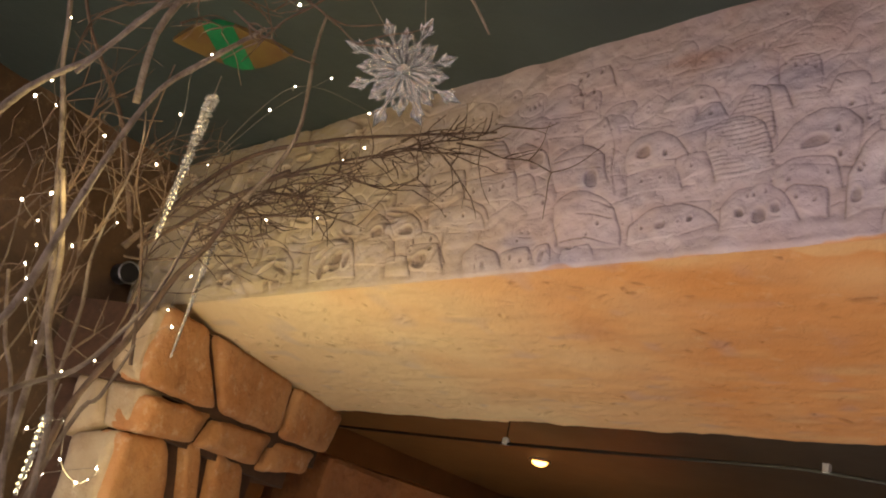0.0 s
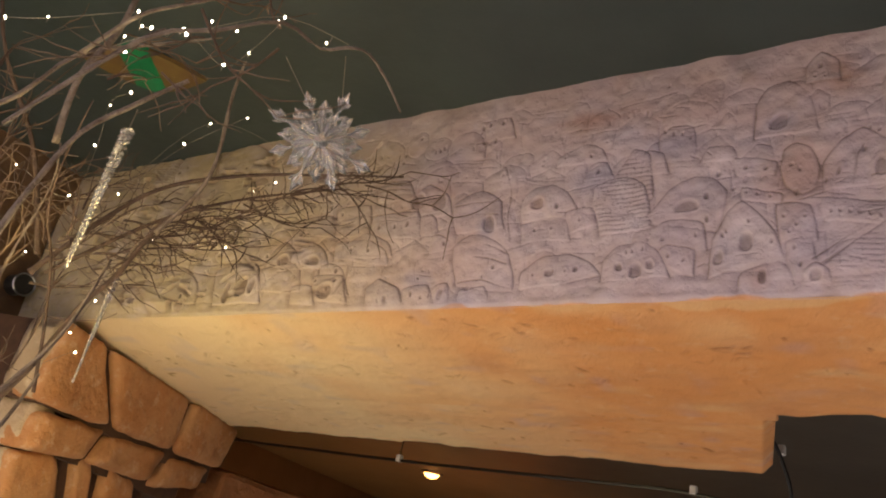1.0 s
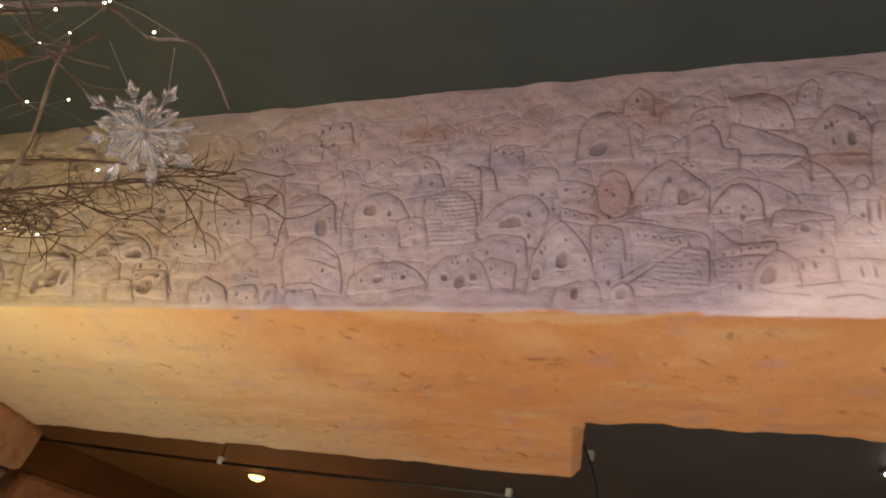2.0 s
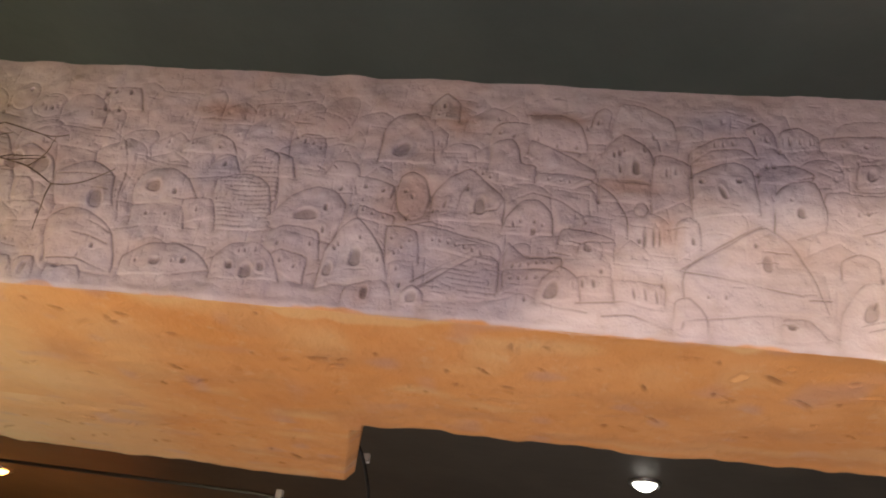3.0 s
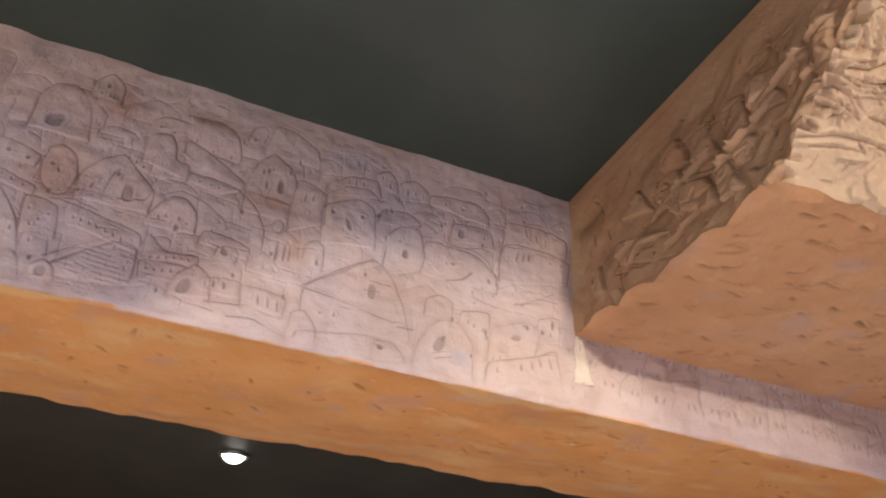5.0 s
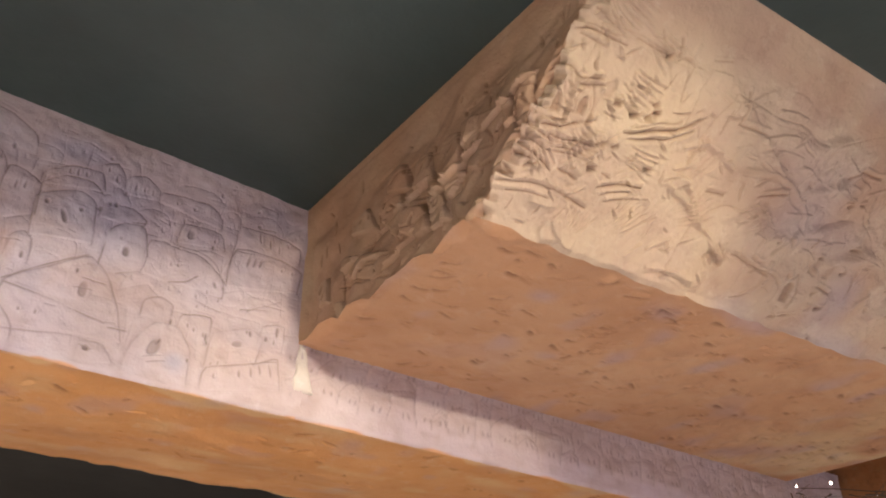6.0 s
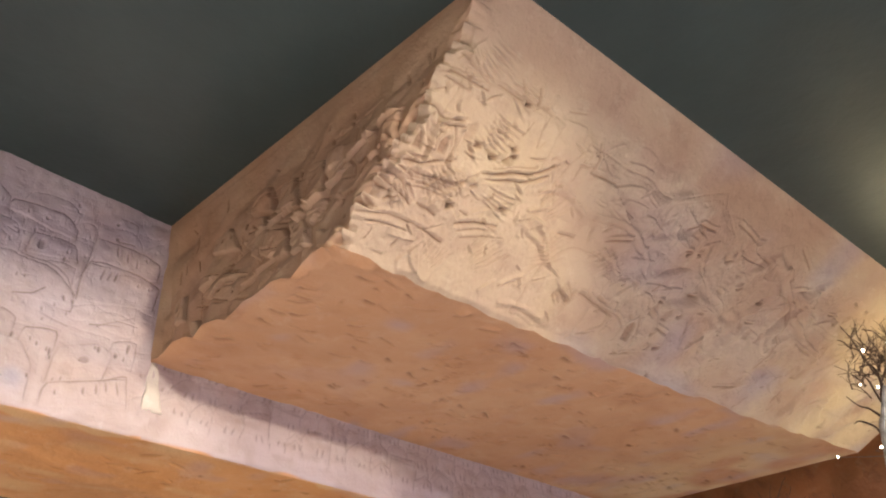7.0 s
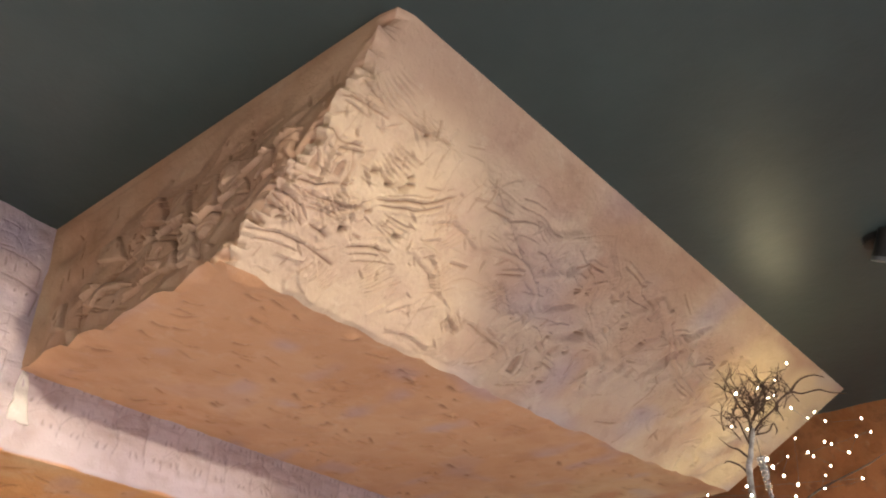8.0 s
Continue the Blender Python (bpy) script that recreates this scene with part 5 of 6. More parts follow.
# combed fans of thin lines
for u, v, turn, lines, size in ((0.20, 0.30, -0.15, 7, 0.09), (0.12, 0.17, -0.55, 6, 0.08), (0.30, 0.20, 0.0, 5, 0.10), (0.05, 0.13, -0.8, 5, 0.07), (0.38, 0.10, 1.1, 8, 0.09), (0.52, 0.16, 0.8, 7, 0.10),
                               (0.46, 0.27, 1.2, 6, 0.08), (0.60, 0.09, -0.6, 5, 0.07), (0.26, 0.06, 1.3, 7, 0.05), (0.10, 0.42, -0.35, 7, 0.10), (0.20, 0.40, -0.3, 5, 0.09), (0.70, 0.20, 1.0, 5, 0.08)):
    for i in range(lines):
        a = turn + 0.06 * (i - lines / 2)
        f.gouge(u - 0.012 * i * math.sin(turn), v + 0.012 * i * math.cos(turn), size * L.uniform(0.7, 1.1), 0.0022, 0.0045, a, L.uniform(0.05, 0.35))
# crumbs and thin marks between them
for _ in range(90):
    f.gouge(L.uniform(0.02, 0.75), L.uniform(0.02, 0.44), L.uniform(0.015, 0.05), L.uniform(0.002, 0.0032), 0.0045, L.choice([-0.35, 0.05, 0.9, -0.9]) + L.normal(0, 0.3), L.choice([0.1, 0.4]))
for _ in range(70):
    f.gouge(L.uniform(0.75, 2.25), L.uniform(0.03, 0.45), L.uniform(0.012, 0.05), L.uniform(0.003, 0.005), 0.006, L.choice([-0.5, 0.9, 1.3, 0.3]), L.choice([0.15, 0.5]))
for _ in range(40):
    f.gouge(L.uniform(0.6, 2.1), L.uniform(0.05, 0.44), L.uniform(0.06, 0.18), L.uniform(0.010, 0.020), -0.0065, L.choice([-0.3, 0.5, 1.2, -0.9]), 0)
# mottling grows brown and purple past the spotlight's pool, dimness put into the colour
f.ochre = (0.15 + 0.55 * np.clip((f.U - 0.45) / 0.4, 0, 1)) * np.clip(0.6 + grain(f.h.shape, (6, 22), 88), 0, 1)
f.ochre += 0.35 * np.clip((f.V - 0.45) / 0.06, 0, 1)
f.blue = 0.75 * np.clip(grain(f.h.shape, (4, 14), 87) * 1.2 - 0.1, 0, 1) * np.clip((f.U - 0.5) / 0.4, 0, 1)
# yellow at the far end: the birch's bulb light painted into the plaster
f.pale = 0.75 * np.clip((f.U - 1.45) / 0.5, 0, 1) * np.clip(0.7 + grain(f.h.shape, (6, 18), 89), 0, 1)
f.h = 1.1 * f.h + 0.010 * grain(f.h.shape, (5, 16), 81) + 0.003 * grain(f.h.shape, (18, 66), 82) + 0.0012 * grain(f.h.shape, (70, 260), 83)
f.h *= np.clip((0.50 - f.V) / 0.06, 0.35, 1)
sheet("carved_face", placed(patch(f, C0, E0, C1, E1, (0.012, 0.02, 0.012, 0.02), "left", 0, bow=0.038), bulk), BULK, bulk, "cream and pinkish plaster with carved strokes and arches", f.stains())
f = Relief(0, 0.9, 0, 0.5, 0.01, 84)
f.h = 0.006 * grain(f.h.shape, (5, 8), 85)
sheet("end_return", placed(patch(f, E0, (3.25, 1.45, 2.50), E1, (3.5, 1.45, 2.885)), bulk), BULK, bulk, "", f.stains())

# its underside
f = Relief(0, 2.2, 0, 0.72, 0.005, 90)
for _ in range(200):
    f.gouge(f.rng.uniform(0.05, 2.15), f.rng.uniform(0.03, 0.69), f.rng.uniform(0.015, 0.07), f.rng.uniform(0.003, 0.0055), 0.008, f.rng.normal(0.15, 0.3), f.rng.choice([0.3, 0.6, 1.0]))
for _ in range(90):
    f.gouge(f.rng.uniform(0.05, 2.15), f.rng.uniform(0.03, 0.69), f.rng.uniform(0.02, 0.06), f.rng.uniform(0.005, 0.008), 0.008, f.rng.normal(0.2, 0.3), 1.0)
f.h = f.h + 0.007 * grain(f.h.shape, (4, 12), 91) + 0.003 * grain(f.h.shape, (20, 60), 92)
f.ochre = np.clip(grain(f.h.shape, (6, 20), 93) * 1.2 - 0.1, 0, 1) * 0.9
f.blue = np.clip(grain(f.h.shape, (8, 26), 94) * 1.3 - 0.35, 0, 1) * 0.8
# far end yellowed too, a painted stand-in for bulb light on the underside
f.pale = 0.6 * np.clip((f.U - 1.5) / 0.6, 0, 1) * np.clip(0.6 + grain(f.h.shape, (8, 22), 95), 0, 1)
sheet("underside", placed(patch(f, A0, (3.25, 1.45, 2.50), C0, E0, under=True, bow=0.038), bulk), SOFFIT_B, bulk, "tan washed trowelled plaster", f.stains())
# ---------------------------------------------------------------- pillar of rounded stones at the left of the opening
pillar = thing("stone_pillar", "rendered pillar with a capital of rounded orange stones", "pillar", (-2.447, 1.530, 0), kind="structure")
pillar.rotation_euler[2] = radians(21.8)
part("core", box((-0.45, -0.13, 1.985), (-0.036, 1.12, 2.24)), MORTAR, pillar, "dark recessed joints")
part("core", box((-0.45, -0.04, 1.86), (-0.066, 0.96, 1.990)), MORTAR, pillar, "dark recessed joints")
part("core", box((-0.45, -0.03, 0), (-0.100, 0.75, 1.87)), MORTAR, pillar, "dark recessed joints")


def shaped_stone(corners, front, mat, seed, turned=False):
    """A flat-faced block with uneven rounded edges; its corners run round its face, which looks along x, or along -y when turned."""
    loop = []
    for (a, b), (c, d) in zip(corners, corners[1:] + corners[:1]):
        loop += [(a + (c - a) * i / 9, b + (d - b) * i / 9) for i in range(9)]
    n = len(loop)
    loop = [tuple(0.25 * p + 0.5 * q + 0.25 * r for p, q, r in zip(loop[i - 1], loop[i], loop[(i + 1) % n])) for i in range(n)]
    mid = [sum(p[k] for p in loop) / n for k in (0, 1)]
    size = min(max(p[k] for p in loop) - min(p[k] for p in loop) for k in (0, 1))
    loop = [tuple(m + (q - m) * (1 + 0.016 / size) for q, m in zip(p, mid)) for p in loop]
    bm = bmesh.new()
    rings = []
    for shrink, depth in ((0.0, 0.10), (0.0, 0.020), (0.004, 0.008), (0.012, 0.002), (0.10 * size, -0.001), (0.22 * size, -0.003), (0.36 * size, -0.002)):
        ring = []
        for p in loop:
            d = Vector((mid[0] - p[0], mid[1] - p[1]))
            q = Vector(p) + d * min(0.9, shrink / max(size / 2, 0.01))
            j = noise.noise_vector(Vector((q[0] * 14, q[1] * 14, seed)))
            q = q + 0.006 * Vector((j.x, j.y)) * (shrink < 0.02)
            h = -depth + 0.010 * noise.noise(Vector((q[0] * 7, q[1] * 7, seed + 5))) + 0.004 * noise.noise(Vector((q[0] * 30, q[1] * 30, seed)))
            ring.append(bm.verts.new((q[0], front - h, q[1]) if turned else (front + h, q[0], q[1])))
        rings.append(ring)
    for r0, r1 in zip(rings, rings[1:]):
        for i in range(n):
            bm.faces.new((r0[i], r0[(i + 1) % n], r1[(i + 1) % n], r1[i]))
    bm.faces.new(rings[-1])
    bmesh.ops.recalc_face_normals(bm, faces=bm.faces[:])
    return part("stone", bm, mat, pillar, smooth=True)


def course(z0, z1, face, front, cuts, seed, slant=0.0):
    for i, (a, b) in enumerate(zip(cuts, cuts[1:])):
        shaped_stone([(a + 0.01, z1 - 0.01), (b - 0.01, z1 - 0.01), (b - 0.01, z0 + 0.01), (a + 0.01, z0 + 0.01)], face, STONE, seed + i)


for k, (front, corners) in enumerate((
    (0.0, [(-0.15, 2.235), (0.05, 2.235), (0.23, 2.01), (-0.16, 1.99)]), (0.0, [(0.13, 2.24), (0.70, 2.245), (0.68, 2.04), (0.31, 2.02)]), (0.005, [(0.77, 2.245), (1.18, 2.25), (1.14, 2.07), (0.76, 2.04)]),
    (-0.02, [(-0.07, 1.96), (0.25, 1.99), (0.19, 1.88), (-0.08, 1.85)]), (-0.02, [(0.33, 1.985), (0.68, 2.015), (0.62, 1.90), (0.28, 1.885)]), (-0.02, [(0.76, 2.01), (1.08, 2.04), (1.03, 1.95), (0.71, 1.89)]),
    (-0.06, [(-0.08, 1.83), (0.12, 1.86), (0.28, 1.56), (-0.06, 1.55)]), (-0.06, [(0.23, 1.88), (0.31, 1.885), (0.45, 1.56), (0.37, 1.56)]), (-0.06, [(0.42, 1.89), (0.62, 1.88), (0.74, 1.56), (0.50, 1.56)]))):
    shaped_stone(corners, front, STONE, 3 * k)
# the returns of the corner stones, cream render with bulb light painted in
for k, (front, corners) in enumerate((
    (-0.175, [(-0.14, 2.225), (-0.030, 2.235), (-0.030, 2.0), (-0.14, 2.02)]), (-0.095, [(-0.20, 1.99), (-0.062, 1.985), (-0.060, 1.865), (-0.16, 1.85)]),
    (-0.10, [(-0.32, 2.0), (-0.22, 1.99), (-0.18, 1.86), (-0.30, 1.80)]), (-0.09, [(-0.26, 1.80), (-0.095, 1.83), (-0.095, 1.55), (-0.24, 1.55)]))):
    shaped_stone(corners, front, STONE_LIT, 40 + 3 * k, True)
course(1.20, 1.55, -0.05, -0.12, (-0.12, 0.14, 0.56, 0.78), 63)
course(0.80, 1.20, -0.05, -0.12, (-0.12, 0.40, 0.78), 83)
course(0.40, 0.80, -0.05, -0.12, (-0.12, 0.22, 0.78), 103)
course(0.0, 0.40, -0.05, -0.12, (-0.12, 0.42, 0.78), 123)


# ---------------------------------------------------------------- tubes, twigs and small lights
def tube(bm, points, r0, r1, sides=7, knots=0.0, seed=0):
    """A tapered tube through the points, with knobbly joints."""
    pts = [Vector(p) for p in points]
    path = []
    for i in range(len(pts) - 1):
        p0, p1, p2, p3 = pts[max(i - 1, 0)], pts[i], pts[i + 1], pts[min(i + 2, len(pts) - 1)]
        n = max(3, int((p2 - p1).length / 0.03))
        n = min(n, 10)
        for j in range(n):
            t = j / n
            path.append(0.5 * ((2 * p1) + (p2 - p0) * t + (2 * p0 - 5 * p1 + 4 * p2 - p3) * t * t + (3 * p1 - p0 - 3 * p2 + p3) * t ** 3))
    path.append(pts[-1])
    last = None
    for i, p in enumerate(path):
        t = i / (len(path) - 1)
        d = (path[min(i + 1, len(path) - 1)] - path[max(i - 1, 0)]).normalized()
        side = d.orthogonal().normalized()
        other = d.cross(side)
        rad = (r0 + (r1 - r0) * t) * (1 + knots * noise.noise(p * 26 + Vector((seed, 0, 0))))
        p = p + 0.35 * knots * r0 * noise.noise_vector(p * 17)
        ring = [bm.verts.new(p + rad * (side * math.cos(6.2832 * k / sides) + other * math.sin(6.2832 * k / sides))) for k in range(sides)]
        if last:
            best = min(range(sides), key=lambda s: (ring[s].co - last[0].co).length)
            ring = ring[best:] + ring[:best]
            for k in range(sides):
                bm.faces.new((last[k], last[(k + 1) % sides], ring[(k + 1) % sides], ring[k]))
        else:
            bm.faces.new(ring[::-1])
        last = ring
    bm.faces.new(last)
    return path


def local(points, ob):
    return [Vector(p) - Vector(ob.location) for p in points]


def sprig(bm, start, way, length, radius, depth, rnd):
    """A crooked twig that forks."""
    p, d, pts = Vector(start), Vector(way).normalized(), [Vector(start)]
    for _ in range(4):
        d = (d + Vector([rnd.uniform(-0.35, 0.35) for _ in range(3)])).normalized()
        p = p + d * length / 4
        pts.append(p.copy())
    tube(bm, pts, radius, radius * 0.45, 4, 0.3)
    if depth:
        for q in pts[1:]:
            for _ in range(rnd.randint(1, 2)):
                turn = (d + Vector([rnd.uniform(-1.0, 1.0) for _ in range(3)])).normalized()
                sprig(bm, q, turn, length * rnd.uniform(0.35, 0.65), radius * 0.6, depth - 1, rnd)
    return pts


rnd = random.Random(4)
BULB_MESH = bpy.data.meshes.new("bulb")
bm = bmesh.new()
bmesh.ops.create_icosphere(bm, subdivisions=2, radius=0.0015)
for v in bm.verts:
    v.co.z *= 1.35
bm.to_mesh(BULB_MESH)
bm.free()
BULB_MESH.materials.append(BULB)


def light_string(name, label, points, count, spread, base, sizes=(0.7, 1.3)):
    """A thin wire along the points, with bulbs that stand off from it on short leads; count 0 hangs one at each point."""
    ob = thing(name, label, "string lights", base, group="fairy lights")
    bm = bmesh.new()
    path = tube(bm, local(points, ob), 0.0006, 0.0006, 4)
    spots = []
    for i in range(count or len(points)):
        a = path[int((i + rnd.uniform(0.1, 0.9)) * (len(path) - 1) / count)] if count else Vector(points[i]) - ob.location
        b = a + Vector([rnd.uniform(-spread, spread) for _ in range(3)])
        tube(bm, [a, (a + b) / 2 + Vector((0, 0, -0.01)), b], 0.0006, 0.0006, 4)
        spots.append(b)
    part("wire", bm, WIRE, ob)
    for b in spots:
        o = new("bulb", BULB_MESH)
        o.parent, o.location = ob, b
        o.scale = [rnd.uniform(*sizes)] * 3
    return ob


# ---------------------------------------------------------------- the large lit tree
tree = thing("bare_tree", "bare pale-barked decorative tree hung with lights and ornaments", "tree", (-1.62, 0.72, 0))
bm = bmesh.new()
tube(bm, local([(-1.62, 0.72, 0), (-1.60, 0.74, 0.6), (-1.53, 0.76, 1.1), (-1.526, 0.784, 1.499)], tree), 0.05, 0.022, 12, 0.12)
part("trunk", bm, BARK, tree, smooth=True)


def limb(r0, r1, *points, mat=None):
    bm = bmesh.new()
    tube(bm, local(points, tree), 0.72 * r0, 0.72 * r1, 8, 0.22, rnd.random() * 50)
    return part("limb", bm, mat or BARK, tree, smooth=True)


limb(0.014, 0.002, (-1.545, 0.601, 1.552), (-1.449, 0.419, 1.915), (-1.350, 0.440, 2.123), (-1.270, 0.503, 2.239), (-1.209, 0.533, 2.333), (-1.138, 0.607, 2.396), (-1.026, 0.651, 2.419))
limb(0.009, 0.006, (-1.261, 0.585, 2.197), (-1.220, 0.554, 2.301), (-1.169, 0.555, 2.385), (-1.137, 0.544, 2.458), (-1.095, 0.523, 2.540))
limb(0.012, 0.005, (-1.493, 0.723, 1.450), (-1.379, 0.574, 1.731), (-1.330, 0.575, 1.865), (-1.281, 0.575, 2.021), (-1.241, 0.577, 2.115), (-1.200, 0.587, 2.209), (-1.149, 0.618, 2.273), (-1.068, 0.650, 2.336))
limb(0.012, 0.006, (-1.558, 0.743, 1.601), (-1.542, 0.702, 1.880), (-1.523, 0.631, 2.056), (-1.493, 0.568, 2.202), (-1.472, 0.517, 2.296), (-1.451, 0.487, 2.368), (-1.430, 0.445, 2.450))
limb(0.009, 0.005, (-1.636, 0.821, 2.136), (-1.626, 0.717, 2.322), (-1.604, 0.573, 2.457), (-1.592, 0.511, 2.550), mat=TWIG)
limb(0.005, 0.0025, (-1.068, 0.427, 2.089), (-0.885, 0.461, 2.216), (-0.824, 0.514, 2.259), (-0.762, 0.566, 2.302), (-0.731, 0.618, 2.291), (-0.700, 0.639, 2.302), (-0.679, 0.661, 2.303), (-0.669, 0.703, 2.282), (-0.659, 0.734, 2.251))
limb(0.008, 0.004, (-1.414, 0.920, 2.223), (-1.312, 0.922, 2.350), (-1.250, 0.860, 2.506), (-1.219, 0.839, 2.569))
limb(0.012, 0.007, (-1.526, 0.784, 1.499), (-1.612, 0.833, 1.743), (-1.564, 0.876, 1.919), (-1.525, 0.898, 2.054), (-1.485, 0.919, 2.127), (-1.424, 0.930, 2.253), (-1.353, 0.962, 2.306), mat=TWIG)
limb(0.007, 0.004, (-1.407, 0.583, 1.668), (-1.369, 0.646, 1.740), (-1.340, 0.698, 1.781), (-1.310, 0.729, 1.853), (-1.281, 0.751, 1.937), (-1.242, 0.751, 2.062))
limb(0.011, 0.006, (-1.442, 0.765, 1.378), (-1.427, 0.747, 1.604), (-1.430, 0.716, 1.748), (-1.431, 0.665, 1.852), (-1.422, 0.634, 1.966), (-1.402, 0.572, 2.091))
limb(0.009, 0.004, (-1.515, 0.784, 1.488), (-1.518, 0.785, 1.601), (-1.501, 0.806, 1.745), (-1.492, 0.827, 1.777), (-1.463, 0.838, 1.880))
limb(0.007, 0.004, (-1.465, 0.745, 1.501), (-1.449, 0.664, 1.728), (-1.460, 0.622, 1.810), (-1.461, 0.582, 1.914))
limb(0.009, 0.003, (-1.636, 0.822, 2.094), (-1.506, 0.917, 2.324), (-1.383, 1.033, 2.430), (-1.239, 1.159, 2.494), (-1.093, 1.265, 2.536), mat=TWIG)
limb(0.007, 0.003, (-1.657, 0.862, 2.114), (-1.475, 0.960, 2.284), (-1.332, 1.055, 2.379), (-1.167, 1.141, 2.434), mat=TWIG)
limb(0.006, 0.003, (-1.209, 0.533, 2.333), (-1.067, 0.526, 2.367), (-0.945, 0.530, 2.359), (-0.843, 0.562, 2.382))
for _ in range(9):
    a = Vector((rnd.uniform(-1.75, -1.50), rnd.uniform(0.50, 0.95), rnd.uniform(1.45, 1.95)))
    pts, d = [a], Vector((rnd.uniform(-0.35, 0.15), rnd.uniform(-0.5, 0.2), 1)).normalized()
    for _ in range(5):
        d = (d + Vector([rnd.uniform(-0.3, 0.3) for _ in range(3)])).normalized()
        pts.append(pts[-1] + d * rnd.uniform(0.08, 0.15))
    limb(rnd.uniform(0.004, 0.007), 0.002, *pts, mat=rnd.choice([BARK, TWIG]))
bm = bmesh.new()
for _ in range(36):
    k = rnd.random()
    a = Vector((-1.656, 0.821, 2.115)).lerp(Vector((-1.125, 1.224, 2.495)), k) + Vector([rnd.uniform(-0.05, 0.05) for _ in range(3)])
    sprig(bm, a - tree.location, (0.8, 0.45, rnd.uniform(-0.1, 0.55)), rnd.uniform(0.10, 0.22), 0.0026, 1, rnd)
for _ in range(30):
    a = Vector((rnd.uniform(-1.85, -1.50), rnd.uniform(0.55, 0.95), rnd.uniform(1.75, 2.35)))
    sprig(bm, a - tree.location, (rnd.uniform(-0.4, 0.5), rnd.uniform(-0.4, 0.3), rnd.uniform(0.2, 1)), rnd.uniform(0.12, 0.28), 0.0026, 1, rnd)
for _ in range(10):
    a = Vector((rnd.uniform(-1.1, -0.72), rnd.uniform(0.48, 0.6), rnd.uniform(2.16, 2.34)))
    sprig(bm, a - tree.location, (rnd.uniform(-0.6, 0.6), rnd.uniform(-0.2, 0.4), rnd.uniform(-0.5, 0.6)), rnd.uniform(0.08, 0.2), 0.0022, 1, rnd)
tagged(part("twig_spray", bm, TWIG, tree, "fine dark crooked twigs"), kind="stuff")

WARM = "warm white fairy lights wound through the bare tree"
light_string("string_lights", WARM, [(-1.244, 0.419, 2.322), (-1.186, 0.457, 2.337), (-1.085, 0.532, 2.386), (-1.066, 0.536, 2.354), (-1.001, 0.579, 2.358), (-0.957, 0.629, 2.322), (-0.902, 0.629, 2.338), (-0.839, 0.619, 2.368)], 0, 0.004, (-1.001, 0.579, 2.358))
light_string("string_lights", WARM, [(-1.098, 0.526, 2.314), (-0.966, 0.509, 2.287), (-0.844, 0.523, 2.279), (-0.761, 0.566, 2.312), (-0.700, 0.639, 2.307)], 9, 0.012, (-0.946, 0.531, 2.236))
light_string("string_lights", WARM, [(-1.442, 0.486, 2.362), (-1.535, 0.534, 2.288), (-1.598, 0.575, 2.273), (-1.528, 0.519, 2.238), (-1.598, 0.644, 2.129), (-1.525, 0.609, 2.087), (-1.598, 0.596, 2.077), (-1.651, 0.649, 2.063)], 0, 0.006, (-1.598, 0.644, 2.129))
light_string("string_lights", WARM, [(-1.355, 0.719, 2.425), (-1.434, 0.723, 2.418), (-1.513, 0.777, 2.365), (-1.486, 0.754, 2.217), (-1.574, 0.676, 2.250), (-1.510, 0.735, 2.086), (-1.604, 0.708, 2.039)], 0, 0.006, (-1.486, 0.754, 2.217))
light_string("string_lights", WARM, [(-1.296, 0.948, 2.519), (-1.442, 0.921, 2.447), (-1.589, 0.904, 2.332), (-1.378, 0.915, 2.492), (-1.318, 1.088, 2.528)], 0, 0.006, (-1.589, 0.904, 2.332))
light_string("string_lights", WARM, [(-1.425, 1.174, 2.506), (-1.504, 1.189, 2.498), (-1.585, 1.243, 2.430), (-1.542, 1.194, 2.350), (-1.631, 1.176, 2.355), (-1.595, 1.094, 2.300), (-1.674, 1.081, 2.310), (-1.772, 1.087, 2.240), (-1.731, 1.035, 2.134), (-1.808, 1.060, 2.066)], 0, 0.006, (-1.595, 1.094, 2.300))
light_string("string_lights", WARM, [(-1.553, 0.632, 1.963), (-1.611, 0.661, 1.951), (-1.664, 0.743, 1.853), (-1.564, 0.769, 1.800), (-1.634, 0.783, 1.695), (-1.527, 0.795, 1.725), (-1.576, 0.844, 1.657), (-1.614, 0.903, 1.631), (-1.524, 0.881, 1.639), (-1.573, 0.915, 1.664), (-1.531, 0.801, 1.629)], 0, 0.006, (-1.527, 0.795, 1.725))
light_string("string_lights", WARM, [(-1.663, 0.679, 2.023), (-1.731, 0.727, 1.939), (-1.734, 0.906, 1.871), (-1.625, 0.906, 1.914), (-1.637, 0.985, 1.983)], 0, 0.006, (-1.734, 0.906, 1.871))


def crystal(bm, a, b, width, thick, m):
    """A long faceted drop from a to b in the flake's plane."""
    a, b = Vector((*a, 0)), Vector((*b, 0))
    d = (b - a).normalized()
    s = Vector((-d.y, d.x, 0))
    mid = a + (b - a) * 0.62
    pts = [a, mid + s * width / 2, b, mid - s * width / 2, mid + Vector((0, 0, thick)), mid - Vector((0, 0, thick))]
    v = [bm.verts.new(m @ p) for p in pts]
    for i in range(4):
        bm.faces.new((v[i], v[(i + 1) % 4], v[4]))
        bm.faces.new((v[(i + 1) % 4], v[i], v[5]))


